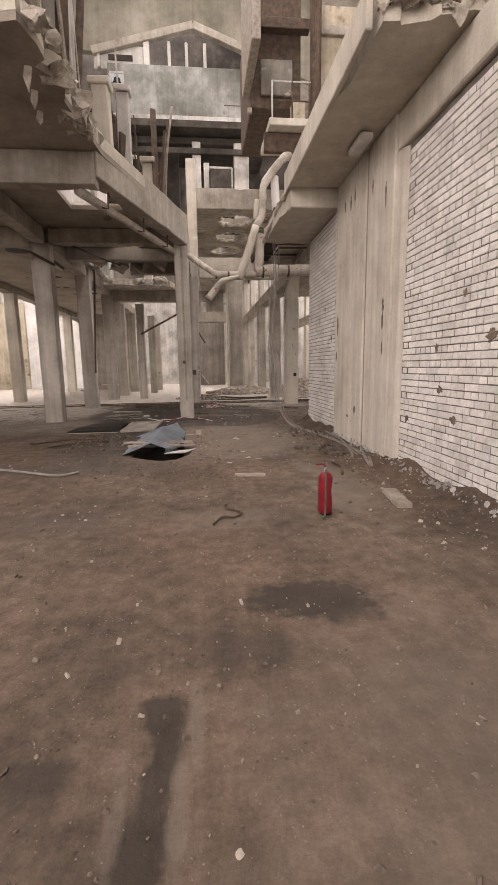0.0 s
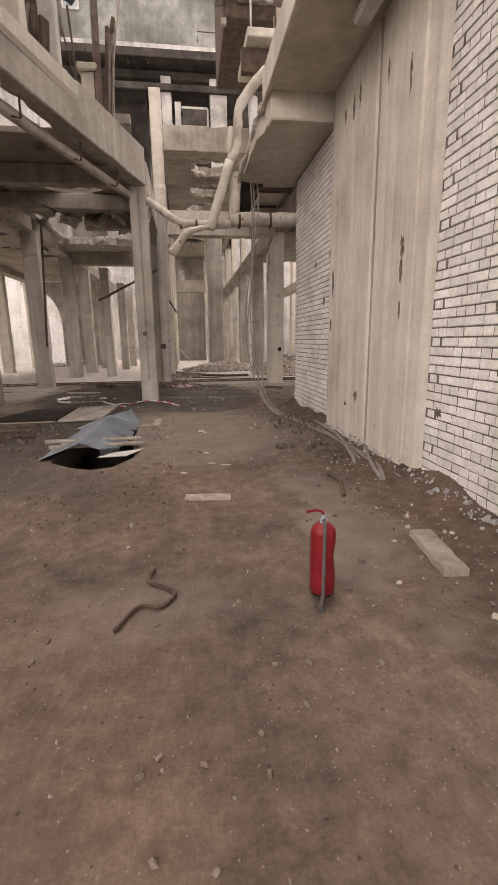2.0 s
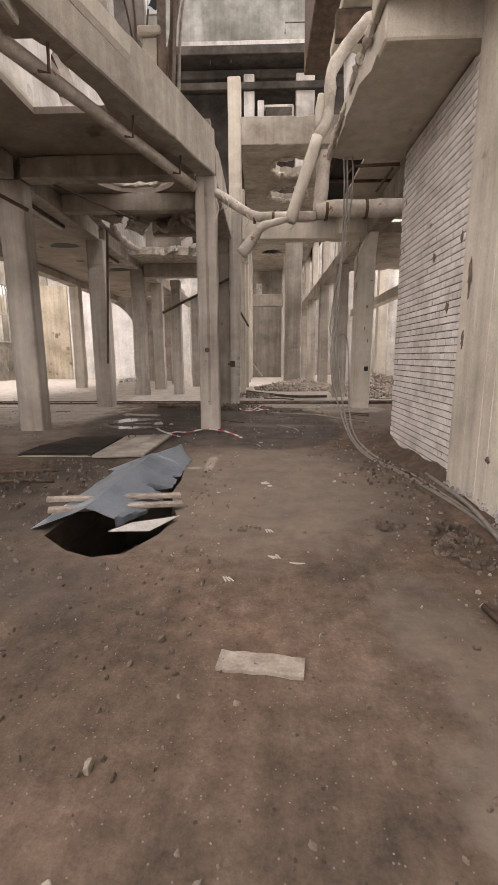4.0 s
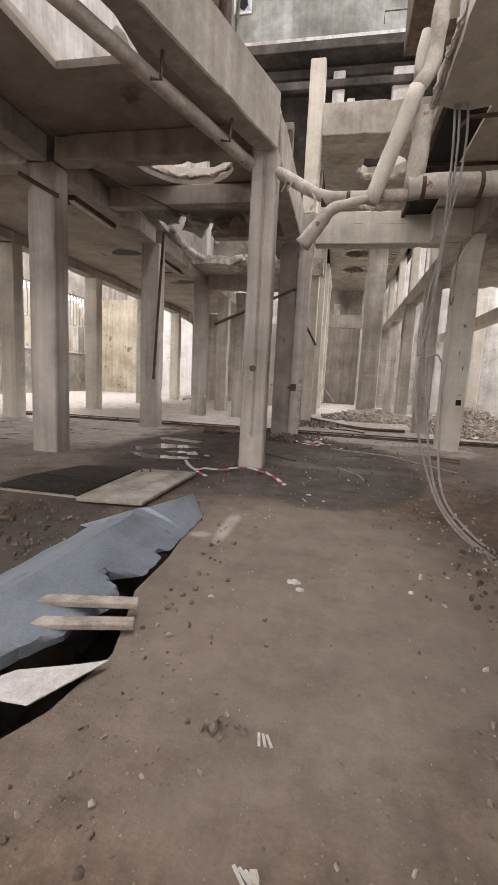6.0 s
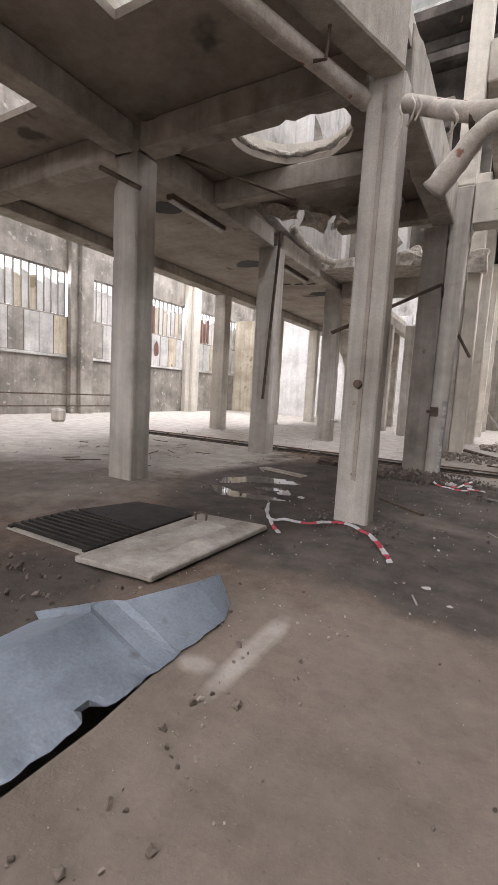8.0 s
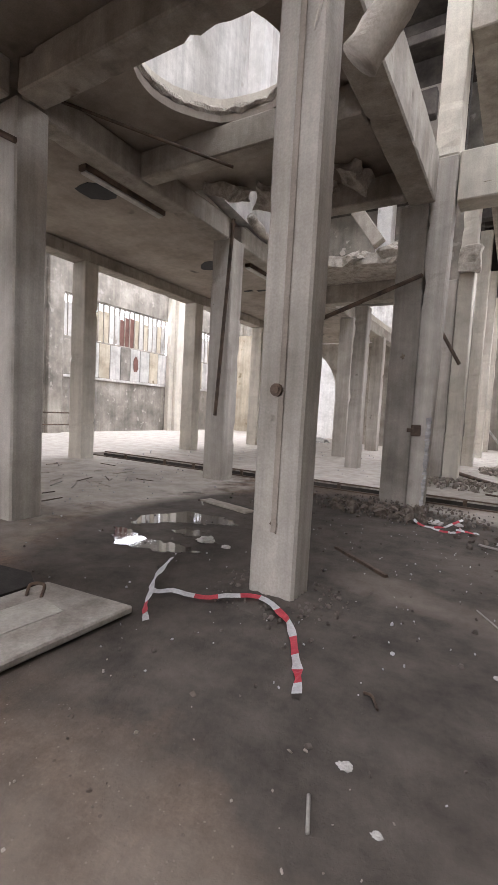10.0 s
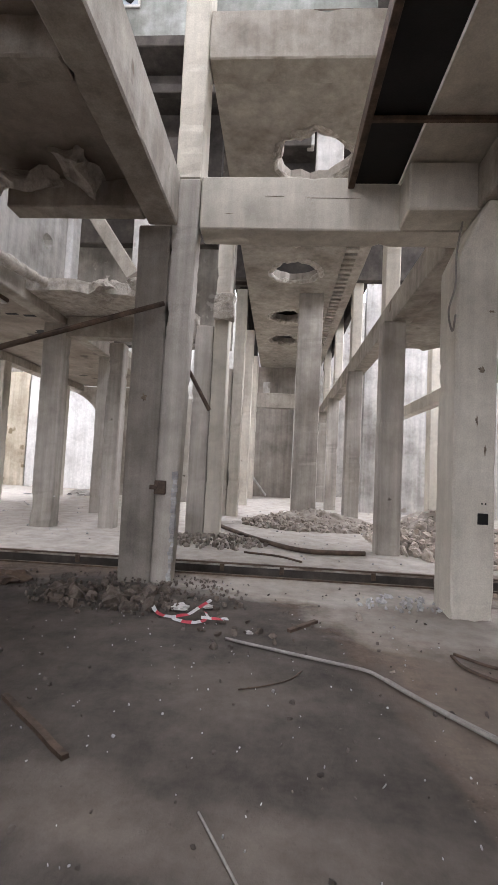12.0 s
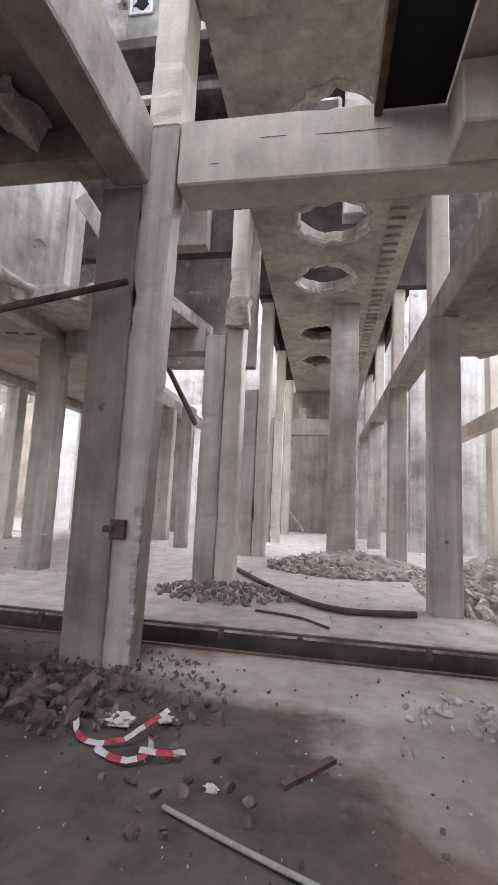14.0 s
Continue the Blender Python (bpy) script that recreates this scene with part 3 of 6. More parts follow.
prism(bm, [(2.86, 12.6), (9, 12.6), (9, 18.29), (4.11, 18.29), (4.11, 17.79), (2.86, 17.79)], 5.46, 5.75)
structure("ceiling_5", bm, PALE, "dark concrete deck", "ceiling")
bm = bmesh.new()
prism(bm, [(4.06, 18.3), (6.6, 18.3), (6.6, 24)] + ragged((6.6, 24), (4.06, 24.5), 14, 0.25, 31), 5.1, 5.4)
structure("ceiling_6", bm, CONCRETE, "broken concrete deck of the right aisle", "ceiling")
# thin flat black strip along the deck edge
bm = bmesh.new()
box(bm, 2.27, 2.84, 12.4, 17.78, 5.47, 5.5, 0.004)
tagged(part("black_sheet", bm, BLACK), "black strip under the deck edge", "sheet")

# ---- right wall ----
def board_marked(x, y0, y1, z0, z1, count, label, seed):
    """A cast wall pier that keeps the print of its upright shuttering boards."""
    rnd = random.Random(seed)
    bm = bmesh.new()
    cuts = [y0] + sorted(y0 + (y1 - y0) * (k + rnd.uniform(-0.22, 0.22)) / count for k in range(1, count)) + [y1]
    face = []
    for a, b in zip(cuts, cuts[1:]):
        dx = rnd.uniform(-0.003, 0.003)
        face += [(x + dx + 0.006, a + 0.001), (x + dx, a + 0.007), (x + dx, b - 0.007), (x + dx + 0.006, b - 0.001)]
    prism(bm, face + [(3.5, y1), (3.5, y0)], z0, z1)
    return tagged(part("wall_pier", bm, PIER), label, "wall pier", kind="structure")


board_marked(2.9, 6.47, 7.44, 0, 4.88, 4, "stained pale concrete wall pier with board marks", 1)
board_marked(2.89, 7.55, 9.1, 0, 4.88, 5, "stained pale concrete wall pier with rust gouges", 2)
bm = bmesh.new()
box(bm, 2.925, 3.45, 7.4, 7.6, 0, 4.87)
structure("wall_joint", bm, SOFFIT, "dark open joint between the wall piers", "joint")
bm = bmesh.new()
prism(bm, [(2.93, 6.462), (2.935, 6.4), (2.95, 6.3), (2.985, 6.23), (3.03, 6.21), (3.5, 6.21), (3.5, 6.462)], 0, 4.39)
tagged(part("wall_pier", bm, PIER), "narrow pale concrete jamb beside the brick wall", "wall pier", kind="structure")
bm = bmesh.new()
box(bm, 2.93, 3.5, -15, 6.46, 4.4, 4.89, 0.02)
tagged(part("lintel", bm, PALE), "pale concrete lintel over the brick wall", "lintel", kind="structure")
for nm, y0, y1, z1 in (("wall_east_1", -15, 6.2, 4.39), ("wall_east_2", 9.1, 11.8, 4.6)):
    bm = bmesh.new()
    box(bm, 3.009, 3.45, y0, y1, -0.1, z1)
    structure(nm, bm, MORTAR, "white sand-lime brick wall with grey joints", "wall")

# ---- bricks of the east walls: rest of the courses as one mesh each ----
PITCH, BH, SL, HL = 0.0865, 0.0745, 0.262, 0.131


def brick_data(length, seed):
    """A brick with a chamfered, uneven face towards -x."""
    rnd = random.Random(seed)
    l, h, c = length / 2 - 0.006, BH / 2, 0.006
    j = lambda a: a + rnd.uniform(-0.0025, 0.0025)
    vs = [(0.03, -l, -h), (0.03, l, -h), (0.03, l, h), (0.03, -l, h)]
    vs += [(0.006, j(-l), j(-h)), (0.006, j(l), j(-h)), (0.006, j(l), j(h)), (0.006, j(-l), j(h))]
    vs += [(j(0), j(-l + c), j(-h + c)), (j(0), j(l - c), j(-h + c)), (j(0), j(l - c), j(h - c)), (j(0), j(-l + c), j(h - c))]
    fs = []
    for o in (0, 4):
        fs += [(o + i, o + (i + 1) % 4, o + 4 + (i + 1) % 4, o + 4 + i) for i in range(4)]
    return vs, fs + [(8, 9, 10, 11)]


def courses(y0, y1, z0, z1):
    """Alternate header and stretcher courses: middle y, middle z, kind."""
    k = 0
    z = z0
    while z + PITCH < z1:
        w = HL if k % 2 else SL
        y = y1 - (w / 2 if k % 2 else w / 2 - (0.065 if k % 4 == 0 else 0))
        while y - w / 2 > y0:
            if y + w / 2 <= y1 + 0.002:
                yield y, z + PITCH / 2, k % 2
            elif y1 - (y - w / 2) > 0.06:
                yield (y - w / 2 + y1) / 2, z + PITCH / 2, 1
            y -= w
        z += PITCH
        k += 1


def brick_mesh(name, items, x):
    vs, fs = [], []
    shapes = [[brick_data(SL, i) for i in range(5)], [brick_data(HL, 10 + i) for i in range(5)]]
    rnd = random.Random(5)
    for y, z, k in items:
        v, f = shapes[k][rnd.randrange(5)]
        o = len(vs)
        dx = rnd.uniform(-0.004, 0.004)
        vs += [(x + dx + a, y + b, z + c) for a, b, c in v]
        fs += [tuple(i + o for i in q) for q in f]
    me = bpy.data.meshes.new(name)
    me.from_pydata(vs, [], fs)
    me.materials.append(BRICK)
    return new(name, me)


near = lambda y, z: 4.3 < y < 6.3 and 0.62 < z < 1.88
HOLES = [(4.19, 1.79, 0.07)]
all1 = [i for i in courses(1.2, 6.2, 0.0, 4.39) if not any(abs(i[0] - a) < r and abs(i[1] - b) < r * 0.7 for a, b, r in HOLES)]
far1 = [i for i in all1 if not near(i[0], i[1])]
NEAR_BRICKS = [i for i in all1 if near(i[0], i[1])]
walls = {o.name: o for o in scene.objects if o.name.startswith("wall_east")}
ob = brick_mesh("brickwork", far1, 3.0)
ob.parent = walls["wall_east_1"]
ob["kind"] = "stuff"
ob = brick_mesh("brickwork", list(courses(9.1, 11.8, 0.0, 4.6)), 3.0)
ob.parent = walls["wall_east_2"]
ob["kind"] = "stuff"

# ---- outer walls and roof (rear wall, roof and high openings added out of view) ----
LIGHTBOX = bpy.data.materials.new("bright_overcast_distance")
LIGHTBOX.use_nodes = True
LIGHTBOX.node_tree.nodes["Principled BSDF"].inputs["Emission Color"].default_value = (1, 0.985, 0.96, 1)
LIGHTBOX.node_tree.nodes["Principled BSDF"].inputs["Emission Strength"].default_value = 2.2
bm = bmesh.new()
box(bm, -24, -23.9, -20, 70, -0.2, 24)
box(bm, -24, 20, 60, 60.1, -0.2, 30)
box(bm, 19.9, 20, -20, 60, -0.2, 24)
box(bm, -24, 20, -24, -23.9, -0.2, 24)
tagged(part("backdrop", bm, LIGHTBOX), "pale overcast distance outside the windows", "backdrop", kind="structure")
bm = bmesh.new()
box(bm, -17.2, -16.8, -15, 43, -0.1, 4.42)
box(bm, -17.2, -16.8, -15, 43, 6.42, 21)
structure("wall_west", bm, GREYWALL, "sooty stained wall with a window band", "wall")
bm = bmesh.new()
box(bm, -17.2, 14, -15.2, -14.8, -0.1, 3.5)
box(bm, -17.2, 14, -15.2, -14.8, 12.6, 21)
structure("wall_south", bm, GREYWALL, "unseen rear wall with an opening for the rear lamp", "wall")
bm = bmesh.new()
box(bm, -17.2, 13, 42, 42.4, -0.1, 13.2)
box(bm, -17.2, 13, 42, 42.4, 18, 21)
structure("wall_north", bm, WHITE, "pale plastered far wall with a lamp opening above view", "wall")
bm = bmesh.new()
box(bm, 12.6, 13, -15, 43, -0.1, 9.2)
box(bm, 12.6, 13, -15, 43, 14.8, 21)
structure("wall_east_3", bm, WHITE, "plain outer wall with a high opening added for a lamp", "wall")
# closed roof without skylights, added to keep the sky out
bm = bmesh.new()
prism(bm, [(-17.2, -15.2), (13, -15.2), (13, 43), (-17.2, 43)], 21, 21.3)
structure("ceiling_7", bm, CONCRETE, "closed high concrete roof, out of view", "ceiling")
bm = bmesh.new()
box(bm, 3.4, 3.6, -15, 4.6, 4.9, 21)
structure("wall_east_4", bm, GREYWALL, "upper wall above the lintel", "wall")

# window band of the west wall
PANE = mat("grimy_pane", [(0.36, 0.345, 0.32), (0.55, 0.53, 0.49), (0.66, 0.645, 0.6)], 1.3, 0.6, bump=0.2, streak=0.15)
PANE.node_tree.nodes["Principled BSDF"].inputs["Transmission Weight"].default_value = 0.25
CURTAIN = mat("rust_red_board", [(0.13, 0.065, 0.05), (0.2, 0.1, 0.08)], 3, 0.8, bump=0.2, streak=0.3)
for i, y in enumerate([-11.0 + 8.45 * k for k in range(7)]):
    bm = bmesh.new()
    box(bm, -16.79, -16.3, y - 0.35, y + 0.35, -0.1, 9.0, 0.03)
    box(bm, -16.79, -16.5, y - 0.75, y - 0.36, -0.1, 9.0, 0.02)
    box(bm, -16.79, -16.6, y + 0.36, y + 0.62, -0.1, 9.0, 0.02)
    tagged(part("wall_pilaster", bm, PALE if i % 2 else GREYWALL), "stained concrete wall pilaster between windows", "pilaster", kind="structure")
    if not 2 <= i < 6:
        continue
    y0, y1 = y + 0.63, y + 7.68
    win = tagged(new("window_%d" % (i + 1)), "broken grimy strip window with a bright open top", "window", kind="structure")
    fr = bmesh.new()
    for z in (4.43, 6.36):
        box(fr, -16.98, -16.86, y0, y1, z, z + 0.05, 0.006)
    n = 20
    step = (y1 - y0 - 0.05) / n
    for k in range(n + 1):
        box(fr, -16.97, -16.87, y0 + step * k, y0 + step * k + 0.04, 4.48, 6.36, 0.005)
    part("window_frame", fr, CONCRETE, win)
    rnd = random.Random(i)
    for k in range(n):
        a, b = y0 + step * k, y0 + step * (k + 1)
        top = 6.06 - (rnd.uniform(0.02, 0.3) if rnd.random() < 0.5 else rnd.uniform(0, 0.05))
        mt = CURTAIN if ((i == 4 and 10 <= k <= 16 or i == 5 and 1 <= k <= 3) and rnd.random() < 0.7) else (PANE, WHITE, YELLOW, PANE)[rnd.randrange(4)]
        g = bmesh.new()
        dx = rnd.uniform(0, 0.03)
        outline = [(a + 0.03, 4.49), (b + 0.005, 4.49), (b + 0.005, top - rnd.uniform(0, 0.12)), ((a + b) / 2, top), (a + 0.03, top - rnd.uniform(0, 0.12))]
        prism(g, outline, 0, 0.012)
        bmesh.ops.transform(g, matrix=Matrix(((0, 0, 1, -16.935 + dx), (1, 0, 0, 0), (0, 1, 0, 0), (0, 0, 0, 1))), verts=g.verts)
        part("pane", g, mt, win, "rust red board" if mt is CURTAIN else "")
    led = bmesh.new()
    box(led, -16.8, -16.7, y0, y1, 2.56, 2.68, 0.015)
    part("window_sill", led, WHITE, win)
    for k in range(10):
        pn = bmesh.new()
        w5 = (y1 - y0) / 10
        a, b = y0 + w5 * k, y0 + w5 * (k + 1) - 0.025
        box(pn, -16.79, -16.75 + rnd.uniform(0, 0.03), a, b, 2.69, 4.4 - rnd.uniform(0, 0.04), 0.012)
        panel = part("panel", pn, [WHITE, PANE, YELLOW, WHITE, GREYWALL][(i + k) % 5], win)
        if i == 4 and k == 6:
            g = bmesh.new()
            prism(g, [(u, 0.42 * (w - 3.6) / 0.2 + 3.6) for u, w in ring((a + b) / 2, 3.6, 0.2, 12, 0.15, i)], 0, 0.01)
            bmesh.ops.transform(g, matrix=Matrix(((0, 0, 1, -16.715), (1, 0, 0, 0), (0, 1, 0, 0), (0, 0, 0, 1))), verts=g.verts)
            part("hole_board", g, CURTAIN, panel, "rust red board behind a broken panel")
for y, z in ((19.5, 0.45), (19.5, 0.95)):
    bm = bmesh.new()
    tube(bm, [(-15.2, 8, z), (-15.2, y + 4, z)], 0.03, 8)
    tagged(part("handrail", bm, STEEL), "thin grey pipe rail in front of the side wall", "rail", "side aisle rails")

# far left corner: yellowed wall, arch and white wall
bm = bmesh.new()
box(bm, -16.8, -12.9, 36.5, 36.8, -0.1, 6.5, 0.02)
structure("wall_yellow", bm, YELLOW, "yellowed peeling plaster wall", "wall")
bm = bmesh.new()
arch = [(-7.3, 0), (-4.4, 0), (-4.4, 5.3), (-9.6, 5.3)] + [(-9.6 + 2.3 * math.sin(a), 2.7 + 2.4 * math.cos(a)) for a in [math.pi / 2 * k / 12 for k in range(13)]]
prism(bm, arch, 0, 0.3)
bmesh.ops.transform(bm, matrix=pose(0, 33.8, 0, 90), verts=bm.verts)
structure("wall_arch", bm, CONCRETE, "concrete wall with a round arch", "wall")
bm = bmesh.new()
box(bm, -13, -4.4, 36.5, 36.8, -0.1, 6.5, 0.02)
structure("wall_white_1", bm, WHITEWASH, "bright whitewashed wall behind the arch", "wall")
bm = bmesh.new()
box(bm, 4.9, 12.6, 31, 31.3, -0.1, 12.4, 0.02)
structure("wall_white_2", bm, WHITE, "peeling white and blue painted wall", "wall")
bm = bmesh.new()
box(bm, -0.9, 2.2, 38, 38.3, -0.1, 7.6, 0.02)
structure("wall_dark", bm, SHADED_GREY, "dark wall at the end of the column row", "wall")
bm = bmesh.new()
box(bm, 0.35, 0.75, 37.9, 37.98, 5.9, 6.7, 0.01)
structure("window_20", bm, WHITE, "pale blocked window in the dark wall", "window")
bm = bmesh.new()
box(bm, 5.85, 6.2, 15, 30.9, 3.75, 4.15, 0.04)
tagged(part("concrete_beam", bm, PALE), "pale concrete beam along the far aisle", "beam")

# ---- upper hall ----
bm = bmesh.new()
box(bm, -3.6, 3.5, 23.2, 23.5, 12.95, 15.1, 0.02)
gw = structure("wall_green", bm, GREEN, "grey-green plastered upper wall with light stains", "wall")
bm = bmesh.new()
box(bm, -3.62, 3.52, 22.95, 23.6, 12.72, 12.94, 0.02)
structure("trim_1", bm, WHITE, "pale ledge under the green wall", "ledge")
w = tagged(new("window_21"), "small square window with a broken pane", "window", kind="structure")
g = bmesh.new()
for a, b, c, d in ((-3.52, -2.88, 13.98, 14.05), (-3.52, -2.88, 14.66, 14.73), (-3.52, -3.45, 14.06, 14.65), (-2.95, -2.88, 14.06, 14.65)):
    box(g, a, b, 23.14, 23.19, c, d, 0.006)
part("window_frame", g, WHITE, w)
# black patch on the pane paints the dark behind its hole
g = bmesh.new()
prism(g, ring(-3.2, 14.36, 0.2, 14, 0.45, 4), 0, 0.02)
bmesh.ops.transform(g, matrix=pose(0, 23.18, 0, 90), verts=g.verts)
part("broken_pane", g, BLACK, w, "jagged black patch for the hole in the pane")
g = bmesh.new()
box(g, -3.44, -2.96, 23.185, 23.195, 14.06, 14.65)
part("pane", g, SHEET, w)
# gable over the green wall
bm = bmesh.new()
gable = [(-7, 15.9), (-4.2, 15.75), (0.3, 17.0), (3.0, 15.9), (6, 14.9), (6, 20.5), (-7, 20.5)]
prism(bm, gable, 0, 0.3)
bmesh.ops.transform(bm, matrix=pose(0, 23.9, 0, 90), verts=bm.verts)
structure("wall_gable", bm, OLIVE, "concrete gable wall under the roof", "wall")
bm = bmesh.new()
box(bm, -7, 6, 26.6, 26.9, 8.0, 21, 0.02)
structure("wall_upper", bm, SOOT_SHADE, "dark back wall of the upper storeys", "wall")
for a, b in ((Vector((-4.3, 23.55, 15.72)), Vector((0.3, 23.55, 16.97))), (Vector((0.3, 23.55, 16.97)), Vector((4.6, 23.55, 15.45)))):
    d = b - a
    bm = bmesh.new()
    box(bm, 0, d.length, -0.12, 0.2, -0.16, 0.16, 0.02, Matrix.Translation(a) @ pose(0, 0, 0, 0, -math.degrees(math.atan2(d.z, d.x)), 0))
    tagged(part("roof_beam", bm, CONCRETE), "sloping concrete gable beam", "beam", "gable beams")
for x in (-4.1, -2.0, -0.9, -0.1, 0.75, 2.75):
    bm = bmesh.new()
    wdt = 0.28 if x in (-2.0, 2.75) else 0.14
    box(bm, x, x + wdt, 23.55, 23.8, 15.11, 16.0 if abs(x) > 2 else 16.3, 0.02)
    tagged(part("window_post", bm, WHITE), "pale concrete post between upper openings", "post", "posts of the upper openings")
for x0, x1, z1 in ((-4.25, -2.02, 16.1), (3.05, 4.4, 15.8)):
    bm = bmesh.new()
    box(bm, x0, x1, 23.68, 23.88, 15.11, z1, 0.02)
    structure("gable_infill", bm, WHITE, "cream plastered infill under the gable beam", "wall")
# near-black strip laid on the infill paints the dark of a slot
bm = bmesh.new()
box(bm, -3.6, -2.5, 23.64, 23.676, 15.45, 15.7, 0.01)
structure("vent_slot", bm, SOOT_SHADE, "near-black strip for the slot in the gable infill", "vent")
for x in (-5.6, -4.1, -2.4, 5.0):
    bm = bmesh.new()
    box(bm, x, x + 0.35, 8, 23.8, 18.6, 19.3, 0.03)
    tagged(part("roof_beam", bm, CONCRETE), "high concrete roof beam", "beam", "roof beams")
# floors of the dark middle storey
for z, y0, mt in ((12.3, 22.6, SOOT_SHADE), (11.95, 23.4, SOOT_SHADE)):
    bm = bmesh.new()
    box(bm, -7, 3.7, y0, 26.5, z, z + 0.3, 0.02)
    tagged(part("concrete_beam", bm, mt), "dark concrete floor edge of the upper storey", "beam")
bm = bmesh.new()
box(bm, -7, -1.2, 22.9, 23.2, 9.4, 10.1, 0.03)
tagged(part("concrete_beam", bm, SOOT_SHADE), "near-black concrete parapet beam", "beam")
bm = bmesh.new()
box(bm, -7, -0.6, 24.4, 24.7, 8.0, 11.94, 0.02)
structure("wall_sooty_1", bm, SOOT_SHADE, "near-black wall inside the middle storey", "wall")
bm = bmesh.new()
box(bm, -2.6, -1.3, 24.0, 24.39, 8.0, 10.9, 0.03)
tagged(part("plaster_box", bm, SHADED_GREY), "pale boxed duct in the dark storey", "duct")
bm = bmesh.new()
box(bm, -7, 3.7, 22.95, 23.15, 11.35, 11.6, 0.02)
tagged(part("concrete_beam", bm, SOOT_SHADE), "near-black sagging beam under the ledge", "beam")
bm = bmesh.new()
box(bm, -3.5, -2.4, 22.7, 22.9, 11.0, 11.12, 0.02)
tagged(part("steel_tray", bm, PALE), "pale broken tray in the dark storey", "tray")
# near-black slab stands in for the dark of the opening
bm = bmesh.new()
box(bm, 0.9, 1.9, 22.95, 23.05, 9.9, 10.74, 0.02)
tagged(part("dark_box", bm, SOOT_SHADE), "near-black slab filling the dark opening between pale posts", "box")
for x0, x1 in ((0.08, 0.48), (2.05, 2.75)):
    bm = bmesh.new()
    box(bm, x0, x1, 23.1, 23.5, 8.0, 11.94, 0.03)
    tagged(part("window_post", bm, WHITE), "pale concrete post of the middle storey", "post", "posts of the middle storey")
for x0, x1, z0, z1 in ((0.6, 0.85, 9.9, 11.0), (0.85, 1.95, 10.75, 10.85), (1.8, 1.98, 9.95, 10.8)):
    bm = bmesh.new()
    box(bm, x0, x1, 23.0, 23.25, z0, z1, 0.02)
    tagged(part("window_panel", bm, WHITE), "broken pale panel edge in the dark opening", "panel", "broken panels")
rnd = random.Random(8)
for k in range(7):
    x = -3.2 + k * 0.95 + rnd.uniform(-0.2, 0.2)
    bm = bmesh.new()
    tube(bm, [(x, 22.9, 12.72), (x + rnd.uniform(-0.1, 0.1), 22.9, 12.72 - rnd.uniform(0.3, 0.75))], 0.025, 6)
    tagged(part("hanging_rod", bm, STEEL), "short rusty rod hanging from the ledge", "rod", "hanging rods")
bm = bmesh.new()
tube(bm, [(1.6, 22.7, 12.95), (1.6, 22.7, 13.3), (3.4, 22.7, 13.3), (3.4, 22.7, 12.95)], 0.02, 6)
tagged(part("ledge_rail", bm, STEEL), "low bent steel rail on the ledge", "rail")

# bunker, platform and gallery at the upper right
bun = tagged(new("bunker"), "yellowed concrete bunker with stiffening ribs and a dark arch", "bunker")
b = bmesh.new()
prism(b, [(4.1, 7.0), (4.1, 12.2), (8, 12.2), (8, 7.0)] , 0, 0.3, [[(4.5 + 1.5 - 1.5 * math.cos(a), 7.6 + 2.1 * math.sin(a)) for a in [math.pi * k / 14 for k in range(15)]]])
bmesh.ops.transform(b, matrix=pose(0, 15.4, 0, 90), verts=b.verts)
part("front_wall", b, YELLOW, bun)
b = bmesh.new()
arc = [(6.0 - 1.55 * math.cos(a), 15.05, 7.6 + 2.15 * math.sin(a)) for a in [math.pi * k / 14 for k in range(15)]]
tube(b, arc, 0.06, 6)
part("arch_rim", b, STEEL, bun, "rusty steel arch rim")
b = bmesh.new()
box(b, 4.2, 8, 15.9, 16.1, 7, 12)
part("back_wall", b, STEEL, bun)
for k, x in enumerate((4.45, 5.1, 5.7)):
    b = bmesh.new()
    box(b, x, x + 0.12, 14.98, 15.09, 9.95, 11.3, 0.01, Matrix.Translation((x, 0, 10)) @ pose(0, 0, 0, 0, 12 - 10 * k, 0) @ Matrix.Translation((-x, 0, -10)))
    part("rib", b, YELLOW, bun)
b = bmesh.new()
box(b, 3.9, 8, 14.95, 15.3, 11.35, 11.6, 0.02)
part("top_beam", b, CONCRETE, bun)
b = bmesh.new()
box(b, 3.72, 4.0, 14.6, 14.9, 5.5, 12.6, 0.02)
box(b, 3.8, 3.92, 14.5, 14.6, 5.5, 12.6, 0.01)
tagged(part("steel_post", b, STEEL), "tall rusty steel post beside the bunker", "post")
plat = tagged(new("service_platform"), "rusty steel service platform with a pipe railing", "platform")
b = bmesh.new()
box(b, 2.4, 3.75, 14.4, 16.4, 8.55, 8.75, 0.02)
part("deck", b, PALE, plat)
for x in (2.5, 3.1, 3.62):
    b = bmesh.new()
    tube(b, [(x, 14.5, 8.75), (x, 14.5, 9.78)], 0.025, 6)
    part("post", b, WHITE if x < 2.6 else STEEL, plat)
for z in (9.25, 9.76):
    b = bmesh.new()
    tube(b, [(2.5, 14.5, z), (3.65, 14.5, z)], 0.022, 6)
    part("rail", b, WHITE if z > 9.5 else STEEL, plat)
b = bmesh.new()
box(b, 3.2, 3.6, 14.9, 15.3, 8.76, 9.5, 0.03)
part("cabinet", b, YELLOW, plat, "rusty orange box")
b = bmesh.new()
box(b, 2.3, 3.7, 14.8, 15.0, 8.0, 8.54, 0.02)
part("bracket", b, STEEL, plat)
gal = tagged(new("conveyor_gallery"), "dark rusted conveyor gallery hanging in the hall", "gallery")
b = bmesh.new()
